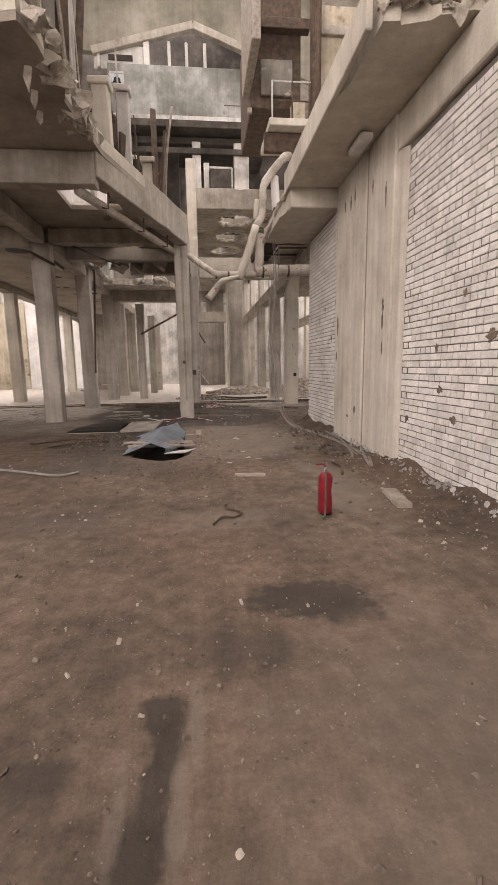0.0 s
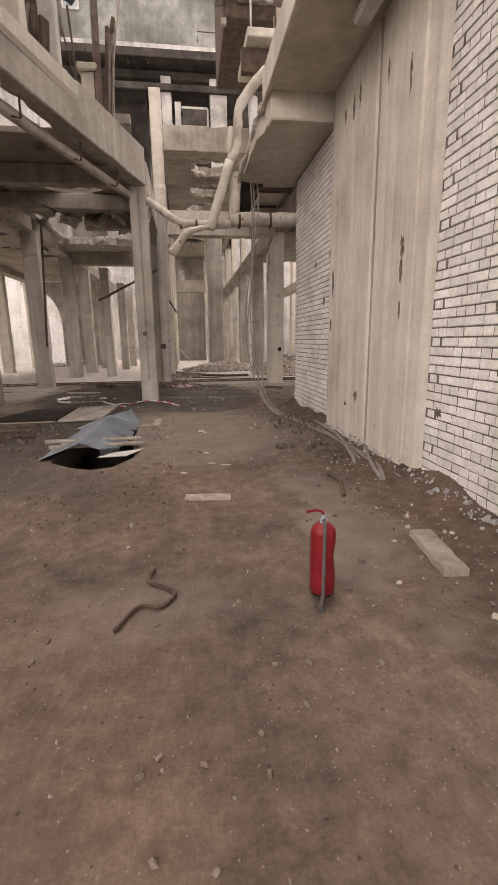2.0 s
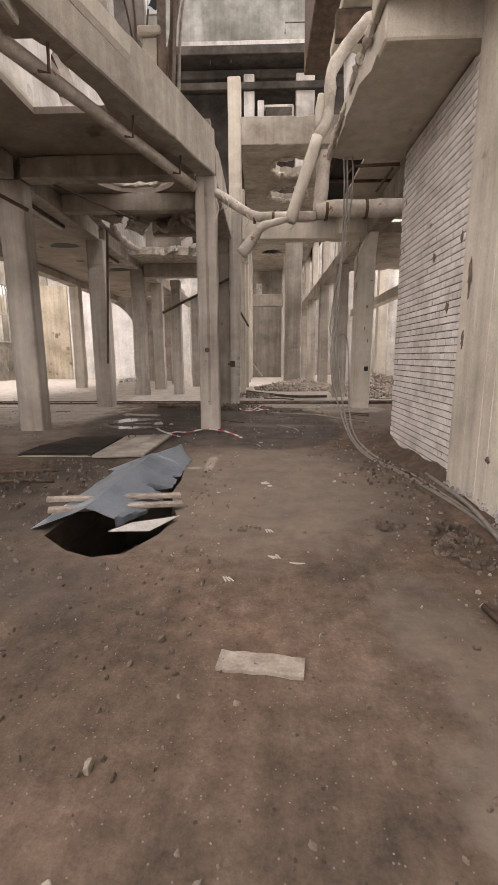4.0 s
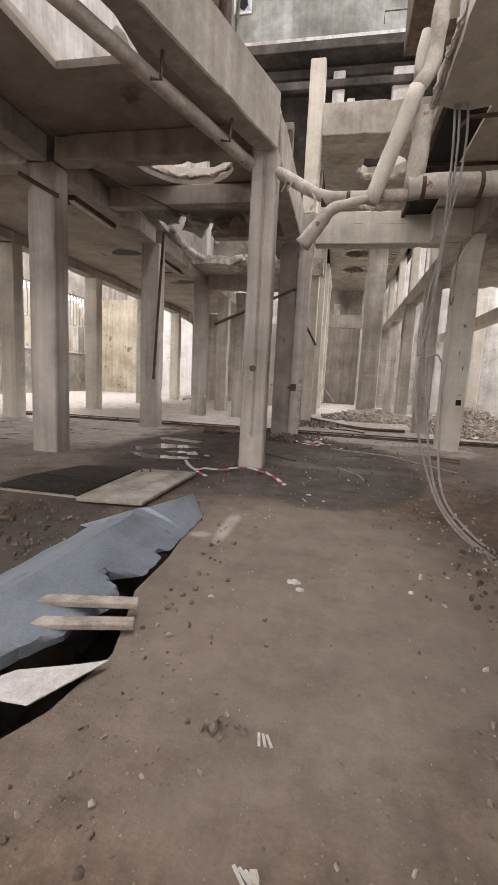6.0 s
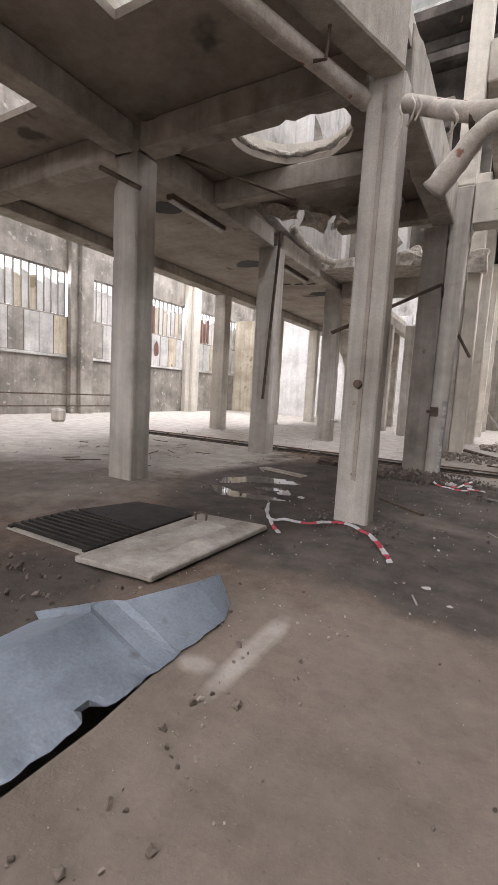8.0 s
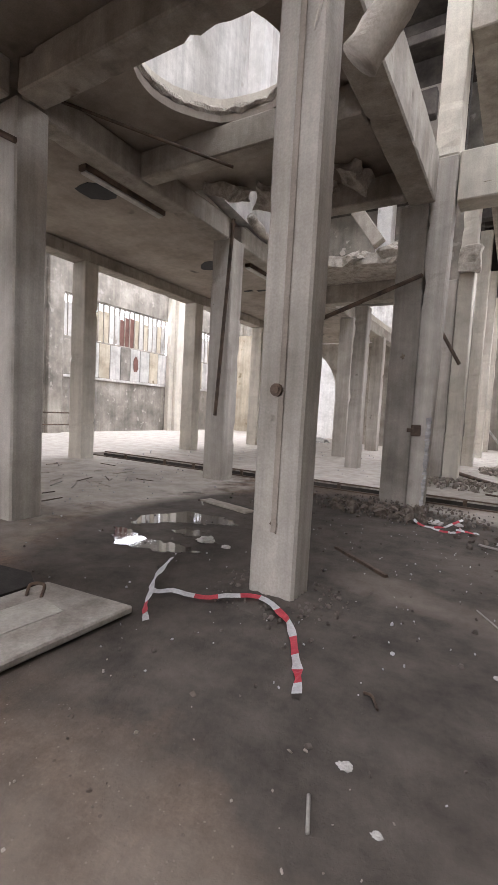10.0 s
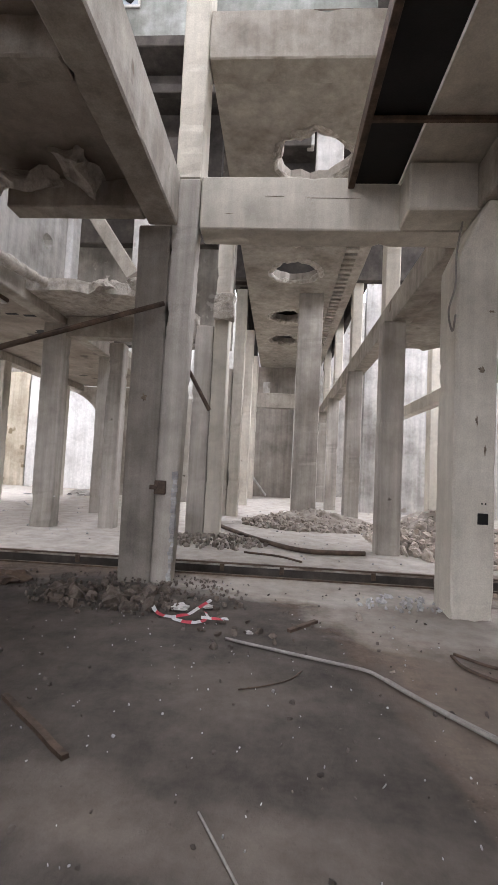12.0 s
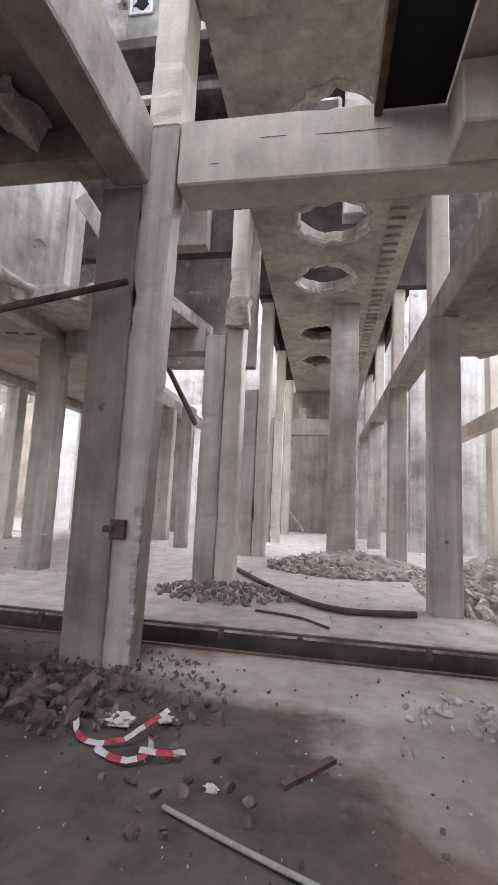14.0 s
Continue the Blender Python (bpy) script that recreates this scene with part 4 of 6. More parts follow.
box(b, 2.0, 3.6, 15.6, 19.0, 9.6, 12.8, 0.03)
part("casing", b, STEEL, gal)
for k in range(4):
    b = bmesh.new()
    box(b, 1.9 - 0.02, 2.02, 15.5, 15.62, 9.4 + 0.9 * k, 9.55 + 0.9 * k, 0.01)
    part("bracket", b, CONCRETE, gal)
b = bmesh.new()
box(b, 1.75, 2.0, 13.2, 15.9, 10.0, 12.9, 0.02, pose(0, 0, 0))
part("side_plate", b, WOOD, gal, "rusty brown side plate")
b = bmesh.new()
box(b, 2.3, 3.3, 15.45, 15.58, 9.9, 10.9, 0.02)
part("hatch", b, GREYWALL, gal)
b = bmesh.new()
box(b, 1.9, 3.8, 15.2, 15.5, 11.6, 11.9, 0.02)
part("top_beam", b, STEEL, gal)
# white bunker wall over the left deck
bm = bmesh.new()
prism(bm, ragged((18.3, 5.35), (22.0, 5.35), 9, 0.1, 41) + [(22.0, 5.35), (22.0, 10.2), (12.6, 10.2), (12.6, 6.0)], 0, 0.25, [ring(15.75, 7.85, 0.6, 20, 0.06, 42), ring(19.5, 7.95, 0.55, 18, 0.06, 43), ring(21.2, 6.4, 0.2, 9, 0.25, 44)])
bmesh.ops.transform(bm, matrix=Matrix(((0, 0, 1, -4.1), (1, 0, 0, 0), (0, 1, 0, 0), (0, 0, 0, 1))), verts=bm.verts)
structure("wall_white_3", bm, WHITE, "whitewashed bunker wall with holes above the deck", "wall")
column(-4.1, -3.75, 22.1, 22.5, 5.3, 8.5, WHITEWASH, "whitewashed upper storey post")
column(-3.2, -2.9, 17.0, 17.3, 5.6, 8.5, WHITEWASH, "whitewashed upper storey post")
column(-2.35, -1.95, 22.3, 22.7, 5.1, 9.5, WHITEWASH, "whitewashed upper storey post")
bm = bmesh.new()
box(bm, -9, -0.25, 26, 26.3, 5.4, 12, 0.02)
structure("wall_white_4", bm, GREYWALL, "plain wall behind the broken decks", "wall")
bm = bmesh.new()
prism(bm, ragged((-4.0, 20.6), (-0.7, 21.2), 12, 0.2, 51) + [(-0.7, 22.9), (-4.0, 22.9)], 5.1, 5.35)
structure("ceiling_8", bm, BROKEN, "broken remnant of a concrete deck", "ceiling")
bm = bmesh.new()
box(bm, -0.2, 0.25, 22.0, 22.28, 5.05, 5.65, 0.02)
roughen(bm, 0.06, 4, 2)
tagged(part("corbel", bm, BROKEN), "broken concrete corbel on a tall column", "corbel")

bm = bmesh.new()
a, b = Vector((-3.55, 22.0, 7.95)), Vector((-2.15, 22.0, 5.95))
d = b - a
box(bm, 0, d.length, -0.14, 0.14, -0.16, 0.16, 0.02, Matrix.Translation(a) @ d.to_track_quat("X", "Z").to_matrix().to_4x4())
tagged(part("brace", bm, CONCRETE), "sloping concrete brace behind the broken deck", "brace")
# ---- pipes ----
def pipe(pts, r, label, material=LAGGING, n=12, smooth_n=5, name="pipe", wobble=0.05):
    bm = bmesh.new()
    tube(bm, curve_pts(pts, smooth_n), r, n, True, wobble, 3)
    return tagged(part(name, bm, material, smooth=True), label, "pipe", "pipes of the hall")


PY = 12.75
pipe([(-1.93, 9.16, 4.72), (-1.93, 9.2, 4.72), (-1.25, 11.2, 4.72), (-0.62, 13.05, 4.72), (-0.52, 13.35, 4.72)], 0.09, "grey lagged pipe along the deck beam", smooth_n=3)
p_column = pipe([(-0.12, 13.4, 4.62), (-0.02, 13.3, 4.55), (0.57, 12.75, 4.04), (0.89, 12.75, 3.99), (1.32, 12.75, 3.99), (1.74, 12.75, 4.00)], 0.085, "grey lagged pipe leaving a column", smooth_n=3)
p_wall = pipe([(1.74, 12.75, 4.08), (2.05, 12.75, 4.11), (2.67, 12.75, 4.11), (3.22, 12.75, 4.12), (3.3, PY, 4.1)], 0.15, "thick lagged pipe running into the brick wall", smooth_n=3)
pipe([(1.80, 12.75, 4.06), (1.83, 12.75, 4.40), (1.85, 12.75, 4.71), (1.85, 12.75, 4.97), (1.85, 12.75, 5.03)], 0.125, "thick vertical lagged pipe stub with a rounded cap", smooth_n=3)
pipe([(1.27, 12.60, 3.86), (1.40, 12.60, 4.25), (1.56, 12.60, 4.71), (1.73, 12.60, 5.21)], 0.105, "pale grey pipe rising steeply", PALE, smooth_n=3, wobble=0.02)
pipe([(1.73, 12.60, 5.21), (1.87, 12.60, 5.43), (1.92, 12.60, 5.79), (1.94, 12.60, 6.19), (2.17, 12.60, 6.54), (2.42, 12.60, 6.83), (2.57, 12.60, 6.94), (2.67, 12.60, 6.90)], 0.1, "rusty torn lagged pipe rising to a knee", smooth_n=3, wobble=0.12)
pipe([(1.75, 12.68, 5.39), (1.76, 12.68, 5.64), (1.80, 12.68, 5.88)], 0.08, "short pale pipe beside the torn lagging", PALE, smooth_n=3)
pipe([(2.30, 12.75, 5.66), (2.28, 12.75, 6.10), (2.26, 12.75, 6.43), (2.26, 12.75, 6.49)], 0.11, "white capped vertical pipe stub", WHITEWASH, smooth_n=3)
pipe([(1.25, 12.55, 3.90), (1.02, 12.55, 3.85), (0.77, 12.55, 3.77), (0.58, 12.55, 3.54), (0.41, 12.55, 3.33)], (0.045, 0.11), "torn drooping sleeve of pipe lagging", smooth_n=4, wobble=0.1)
bm = bmesh.new()
tube(bm, curve_pts([(1.94, 9.5, 4.93), (1.9, 10.1, 4.84), (1.92, 10.7, 4.8), (1.86, 11.3, 4.72), (1.84, 11.9, 4.62)], 8), 0.045, 7, True, 0.5, 8)
roughen(bm, 0.035, 9, 1)
tagged(part("slab_edge", bm, BROKEN), "pale torn edge of the low slab", "edge", kind="structure")
# torn lagging scraps at the pipe joint
for k, (x, y, z, ln) in enumerate(((0.02, 13.1, 4.5, 0.28), (-0.08, 13.05, 4.42, 0.4), (0.12, 12.95, 4.38, 0.2), (0.5, 12.6, 4.0, 0.22), (1.3, 12.6, 3.92, 0.18))):
    bm = bmesh.new()
    tube(bm, curve_pts([(x, y, z), (x + 0.05, y - 0.03, z - ln * 0.5), (x - 0.02, y, z - ln)], 4), 0.011, 6, True, 0.5, k)
    roughen(bm, 0.012, 11, 1)
    tagged(part("lagging_scrap", bm, LAGGING), "torn scrap of pipe lagging hanging down", "lagging", "torn lagging")
for x, z, cr_ in ((0.62, 3.98, 0.098), (0.95, 3.98, 0.098), (1.9, 4.08, 0.163), (2.6, 4.1, 0.163)):
    bm = bmesh.new()
    tube(bm, [(x, PY, z), (x + 0.05, PY, z)], cr_, 14)
    part("clamp", bm, STEEL, p_column if x < 1.2 else p_wall, "rusty steel clamp")
for k, (y, ln) in enumerate(((9.6, 0.5), (11.1, 0.55), (12.4, 0.3))):
    x = -1.95 + (y - 8.8) * 0.335
    bm = bmesh.new()
    tube(bm, [(x, y, 4.62), (x + 0.12, y, 4.6), (x + 0.14, y, 4.6 + ln)], 0.018, 6)
    tagged(part("pipe_hanger", bm, STEEL), "thin steel pipe hanger under the deck", "hanger", "pipe hangers")
pipe([(-3.60, 17.97, 5.31), (-3.60, 18.55, 5.18), (-3.60, 19.54, 5.14), (-3.60, 20.52, 5.24), (-3.60, 21.81, 5.39)], 0.1, "lumpy torn lagging along the broken deck", BROKEN, smooth_n=5, wobble=0.35)
# bracket arm and cables at the end of the low slab
bm = bmesh.new()
tube(bm, [(2.95, 11.9, 4.5), (2.25, 11.95, 4.5), (2.15, 11.95, 4.4)], 0.025, 6)
tube(bm, [(2.85, 11.9, 4.45), (2.6, 11.9, 4.1)], 0.02, 6)
tagged(part("wall_bracket", bm, STEEL), "bent steel bracket on the brick wall", "bracket")
for k in range(3):
    o = 0.045 * k + 0.03 * (k == 2)
    bm = bmesh.new()
    tube(bm, curve_pts([(2.05 + o, 11.9, 4.9), (2.1 + o, 11.92, 4.0), (2.05 + o * (1 - k), 11.9, 2.6 - 0.3 * k), (1.95 + 2.2 * o, 11.85, 1.4 + 0.2 * k), (2.15 + o, 11.6, 0.45), (2.35 + o, 11.0, 0.04), (2.6 + o, 9.6, 0.03), (2.75 + o * 0.6, 8.2 - k * 0.4, 0.04), (2.7 + o, 7.1 - k * 0.5, 0.03)], 5), 0.014, 6)
    tagged(part("cable", bm, CABLE), "loose grey cable hanging down and trailing along the wall", "cable", "loose cables")

# ---- fluorescent fittings, rods ----
def fitting(x0, y0, x1, y1, z):
    t = tagged(new("ceiling_light"), "dusty unlit fluorescent batten under a beam", "ceiling light")
    d = Vector((x1 - x0, y1 - y0, 0))
    m = Matrix.Translation((x0, y0, z)) @ pose(0, 0, 0, 0, 0, math.degrees(math.atan2(d.y, d.x)))
    b = bmesh.new()
    box(b, 0, d.length, -0.08, 0.08, 0.02, 0.1, 0.01, m)
    part("housing", b, STEEL, t)
    b = bmesh.new()
    box(b, 0.03, d.length - 0.03, -0.06, 0.06, -0.02, 0.015, 0.01, m)
    part("diffuser", b, WHITE, t)
    return t


fitting(-4.38, 14.6, -4.38, 16.3, 4.78)
fitting(-4.38, 19.2, -4.38, 20.7, 4.78)
lamp = tagged(new("ceiling_light"), "white boxy lamp hanging under the canopy slab", "ceiling light")
b = bmesh.new()
box(b, 2.56, 2.76, 6.9, 7.5, 4.76, 4.88, 0.03)
part("housing", b, WHITEWASH, lamp)
b = bmesh.new()
box(b, 2.6, 2.72, 7.0, 7.4, 4.881, 4.9, 0.005)
part("mount", b, STEEL, lamp)
for pts, r, lb in (([(-3.54, 17.3, 5.0), (-3.75, 17.3, 1.35)], 0.035, "rusty pole hanging beside a column"), ([(-1.9, 16.5, 2.7), (-0.2, 17.7, 3.75)], 0.035, "black steel pole leaning from a column"),
                   ([(-0.02, 18.55, 3.1), (0.36, 18.5, 2.45)], 0.03, "short black pipe stub on a column"), ([(-4.0, 13.8, 5.2), (-2.3, 15.4, 4.75)], 0.02, "thin steel rod under the deck"),
                   ([(-4.2, 12.9, 4.55), (-3.7, 13.2, 4.3)], 0.035, "short steel bracket on a column"), ([(0.8, 37.5, 0.1), (-0.3, 37.6, 1.5)], 0.06, "pale pole leaning in the dark bay")):
    bm = bmesh.new()
    tube(bm, pts, r, 8)
    tagged(part("steel_rod", bm, WHITE if "pale" in lb else STEEL), lb, "rod")
# hanging torn deck pieces
for k, (x, y, z, sx, sy, sz, rx, ry) in enumerate(((-3.3, 16.7, 5.2, 0.5, 0.35, 0.14, 20, 30), (-2.6, 17.0, 5.05, 0.45, 0.3, 0.12, -25, 18), (-1.9, 17.2, 5.1, 0.6, 0.3, 0.13, 15, -35), (-1.2, 17.1, 5.2, 0.4, 0.3, 0.15, 30, 10), (-0.8, 16.2, 5.85, 0.35, 0.25, 0.3, 25, -20), (-2.4, 21.0, 5.2, 0.5, 0.3, 0.15, 10, 20), (-1.5, 20.9, 5.3, 0.4, 0.35, 0.2, -15, 25))):
    bm = bmesh.new()
    sx, sy, sz = sx * 0.6, sy * 0.7, sz * 0.8
    box(bm, -sx, sx, -sy, sy, -sz, sz)
    roughen(bm, 0.11, 2.3 + k * 0.3, 5)
    roughen(bm, 0.05, 9)
    bmesh.ops.transform(bm, matrix=pose(x, y, z, rx, ry, 30 * k), verts=bm.verts)
    tagged(part("broken_slab_piece", bm, BROKEN), "broken concrete piece hanging at the deck edge", "slab piece", "hanging broken pieces")

# heap of steel and rubble on the left deck
# dark plate added behind the scrap, so that it stands against darkness
bm = bmesh.new()
prism(bm, [(5.9, 5.63), (10.2, 5.63), (10.3, 8.4), (8.8, 9.6), (7.0, 10.5), (5.9, 9.8)], 0, 0.12)
bmesh.ops.transform(bm, matrix=Matrix(((0, 0, 1, -3.2), (1, 0, 0, 0), (0, 1, 0, 0), (0, 0, 0, 1))), verts=bm.verts)
tagged(part("rusted_casing", bm, STEEL), "tall dark rusty plate added behind the scrap on the deck", "casing")
rnd = random.Random(17)
for k in range(46):
    y = rnd.uniform(6.1, 12.5)
    xe = -1.68 if y < 9 else -1.68 + (y - 9) * 0.33
    x = xe - rnd.uniform(0.05, 0.9)
    h = rnd.uniform(0.7, 2.8)
    bm = bmesh.new()
    lean = rnd.uniform(-0.35, 0.35)
    pts = [(x, y, 5.6), (x + lean * 0.4, y + rnd.uniform(-0.2, 0.2), 5.6 + h * 0.5), (x + lean, y + rnd.uniform(-0.4, 0.4), 5.6 + h)]
    if k % 3:
        tube(bm, curve_pts(pts, 3), rnd.uniform(0.012, 0.045), 6)
    else:
        w2 = rnd.uniform(0.06, 0.16)
        box(bm, -w2, w2, -0.03, 0.03, 0, h, 0.008, Matrix.Translation((x, y, 5.6)) @ pose(0, 0, 0, rnd.uniform(-14, 14), rnd.uniform(-14, 14), rnd.uniform(0, 90)))
    tagged(part("scrap_bar", bm, [STEEL, STEEL, WOOD, STEEL, STEEL, LAGGING][k % 6]), "bent scrap bar standing on the deck", "scrap", "scrap on the deck")
for k, (x, y, w2, h) in enumerate(((-1.62, 9.9, 0.16, 1.25), (-1.35, 10.9, 0.14, 1.7), (-2.3, 7.2, 0.25, 2.4), (-1.0, 12.3, 0.12, 0.9), (-2.0, 8.6, 0.2, 2.3))):
    bm = bmesh.new()
    box(bm, x - w2, x + w2, y - w2, y + w2, 5.6, 5.62 + h, 0.02)
    box(bm, x - w2 - 0.05, x + w2 + 0.05, y - w2 - 0.05, y + w2 + 0.05, 5.62 + h, 5.74 + h, 0.02)
    roughen(bm, 0.03, 3)
    tagged(part("broken_post", bm, [PALE, WHITE, YELLOW][k % 3]), "broken pale concrete post stub on the deck", "post", "post stubs on the deck")
for k in range(16):
    y = 5.9 + k * 0.2
    bm = bmesh.new()
    s1 = rnd.uniform(0.08, 0.2)
    box(bm, -s1, s1, -s1, s1, -s1 * 0.7, s1 * 0.7)
    roughen(bm, 0.1, 4 + k * 0.1, 4)
    roughen(bm, 0.03, 17)
    bmesh.ops.transform(bm, matrix=pose(-1.7 + rnd.uniform(-0.15, 0.12), y, rnd.uniform(5.35, 5.72), rnd.uniform(0, 90), rnd.uniform(0, 90), 0), verts=bm.verts)
    tagged(part("broken_slab_piece", bm, BROKEN), "crumbling concrete lump at the broken deck edge", "slab piece", "crumbled deck edge")
for k in range(3):
    bm = bmesh.new()
    x, y = -1.95 - 0.1 * k, 6.6 + 0.5 * k
    prism(bm, [(0, 0), (0.08, -0.03), (0.06, -0.16), (0.02, -0.32 + 0.05 * k), (-0.03, -0.15)], 0, 0.03)
    bmesh.ops.transform(bm, matrix=pose(x, y, 5.32, 90, 0, 20 * k), verts=bm.verts)
    tagged(part("peeling_flake", bm, BROKEN), "peeling flake hanging from the deck", "flake", "peeling flakes")
# rubble along the broken canopy edge, with bars
for k in range(12):
    x = 2.1 + 0.11 * k
    bm = bmesh.new()
    s1 = rnd.uniform(0.07, 0.15)
    box(bm, -s1, s1, -s1, s1, -s1, s1)
    roughen(bm, 0.09, 5 + k * 0.1, 4)
    roughen(bm, 0.03, 17)
    bmesh.ops.transform(bm, matrix=pose(x, 4.85 + rnd.uniform(-0.12, 0.1), rnd.uniform(4.98, 5.2), rnd.uniform(0, 90), rnd.uniform(0, 90), 0), verts=bm.verts)
    tagged(part("broken_slab_piece", bm, BROKEN), "crumbling concrete lump at the canopy edge", "slab piece", "crumbled canopy edge")
for k in range(3):
    bm = bmesh.new()
    tube(bm, curve_pts([(2.15 + 0.25 * k, 5.0, 5.05 + 0.04 * k), (2.1 + 0.25 * k, 4.75, 5.03), (2.3 + 0.2 * k, 4.6, 5.0 - 0.05 * k)], 4), 0.01, 5)
    tagged(part("rebar", bm, STEEL), "bent rusty bar sticking out of broken concrete", "bar", "bare bars")
bm = bmesh.new()
box(bm, 1.9, 1.975, 4.95, 9.42, 4.86, 5.26, 0.012)
tagged(part("canopy_edge", bm, PALE), "pale edge strip of the canopy", "edge", kind="structure")

# black strip framing
for y in (13.4, 15.2, 16.6):
    bm = bmesh.new()
    box(bm, 2.2, 4.0, y, y + 0.05, 5.4, 5.455, 0.005)
    tagged(part("steel_bar", bm, STEEL), "thin steel bar across the black strip", "bar", "bars under the deck")
bm = bmesh.new()
box(bm, 2.18, 2.262, 12.4, 17.78, 5.4, 5.62, 0.006)
tagged(part("steel_edge", bm, STEEL), "rusty steel edge angle of the deck", "edge")
# ribbed grille panel under the upper slab
ribs = tagged(new("ribbed_strip"), "row of concrete ribs under the upper slab", "ribs", kind="structure")
rib0 = None
for k in range(52):
    if rib0 is None:
        b = bmesh.new()
        box(b, 3.0, 3.35, -0.08, 0.08, 7.62, 7.699, 0.01)
        rib0 = part("rib", b, CONCRETE, ribs)
        rb = rib0
    else:
        rb = new("rib", rib0.data)
        rb.parent = ribs
    rb.location = (0, 19.28 + 0.33 * k, 0)
# column fittings
for x, y, z in ((-0.33, 13.27, 1.66), ):
    bm = bmesh.new()
    tube(bm, [(x, y, z), (x, y - 0.03, z)], 0.05, 12)
    tube(bm, [(x, y - 0.03, z), (x, y - 0.04, z)], 0.03, 12)
    part("socket", bm, STEEL, c1, "round rusty socket")
bm = bmesh.new()
box(bm, -0.19, -0.04, 17.74, 17.79, 1.22, 1.4, 0.008)
box(bm, -0.25, -0.15, 17.72, 17.76, 1.28, 1.34, 0.008)
part("socket", bm, STEEL, cr, "rusty steel plate socket")
bm = bmesh.new()
box(bm, 3.73, 3.85, 17.292, 17.31, 1.1, 1.23, 0.004)
part("socket", bm, BLACK, ct, "square dark socket")
# bolt holes painted as black patches
for x in (3.77, 3.81):
    bm = bmesh.new()
    box(bm, x, x + 0.015, 17.293, 17.31, 1.33, 1.35, 0.002)
    part("bolt_hole", bm, BLACK, ct, "small black patch for a bolt hole")

bm = bmesh.new()
box(bm, -13.42, -12.98, 18.75, 19.15, 0, 0.48, 0.07)
roughen(bm, 0.02, 5, 2)
tagged(part("concrete_block", bm, COLUMN), "worn concrete block beside the floor trench", "block")
# ---- trench edges ----
for y0, y1, nm in ((18.69, 18.735, "near"), (19.505, 19.56, "far")):
    ed = tagged(new("trench_edge"), "rusty steel angle along the floor trench", "edging", "trench edgings")
    b = bmesh.new()
    box(b, -9.3, 9, y0, y1, -0.06, 0.025, 0.004)
    part("angle", b, STEEL, ed)
    if nm == "far":
        # web in near-black, painting the shade inside the trench
        b = bmesh.new()
        box(b, -9.3, 9, 19.485, 19.504, -0.24, -0.03, 0.003)
        part("web", b, SOOT_SHADE, ed)
        for k in range(14):
            x = -8.4 + k * 1.24 + (0.25 if k % 2 else 0)
            b = bmesh.new()
            box(b, x, x + 0.07, 19.44, 19.484, -0.11, 0.01, 0.004)
            part("lug", b, STEEL, ed)


DUST = mat("pale_dust", [(0.24, 0.215, 0.185), (0.36, 0.33, 0.29), (0.45, 0.42, 0.375)], 1.3, 0.95, bump=0.4, fine=40)

# ---- pit covers: plate, grate, sheet, planks ----
bm = bmesh.new()
prism(bm, [(-1.80, 10.62), (-1.02, 10.7), (-0.95, 12.45), (-1.78, 12.36)], 0.02, 0.075)
bmesh.ops.bevel(bm, geom=[e for e in bm.edges if e.calc_face_angle(0) > 0.5], offset=0.012, segments=1, affect="EDGES")
COVER = mat("cover_concrete", [(0.2, 0.175, 0.15), (0.31, 0.28, 0.245), (0.42, 0.385, 0.34)], 3, 0.92, bump=0.4)
plate = tagged(part("cover_plate", bm, COVER), "worn concrete cover plate with a lifting ring", "cover plate")
bm = bmesh.new()
tube(bm, curve_pts([(-1.66, 12.1, 0.07), (-1.7, 12.16, 0.13), (-1.6, 12.2, 0.14), (-1.55, 12.14, 0.07)], 5), 0.012, 6)
part("ring", bm, STEEL, plate, "rusty steel lifting ring")
bm = bmesh.new()
prism(bm, [(-1.62, 11.2), (-1.3, 11.15), (-1.25, 12.1), (-1.55, 12.15)], 0.076, 0.079)
part("dust_mark", bm, DUST, plate, "pale dusty mark")
GRATE = mat("black_iron", [(0.016, 0.014, 0.012), (0.04, 0.034, 0.029)], 5, 0.7, 0.3, bump=0.3)
gr = tagged(new("floor_grate"), "black iron floor grate with long bars", "grate")
b = bmesh.new()
prism(b, [(-2.98, 11.62), (-1.88, 11.55), (-1.86, 12.3), (-2.1, 12.42), (-2.74, 12.32)], 0.0, 0.05)
part("solid_plate", b, GRATE, gr, "black iron plate half")
b = bmesh.new()
box(b, -3.05, -1.88, 10.8, 11.58, 0.0, 0.012, 0.002)
part("tray", b, DUST, gr, "dusty tray under the bars")
for k in range(9):
    y = 10.86 + 0.083 * k
    b = bmesh.new()
    box(b, -3.04 + 0.006 * k, -1.87, y, y + 0.034, 0.013, 0.055, 0.004)
    part("bar", b, GRATE, gr)
for x in (-3.06, -1.95):
    b = bmesh.new()
    box(b, x, x + 0.06, 10.82, 11.6, 0.013, 0.04, 0.004)
    part("cross_bar", b, GRATE, gr)
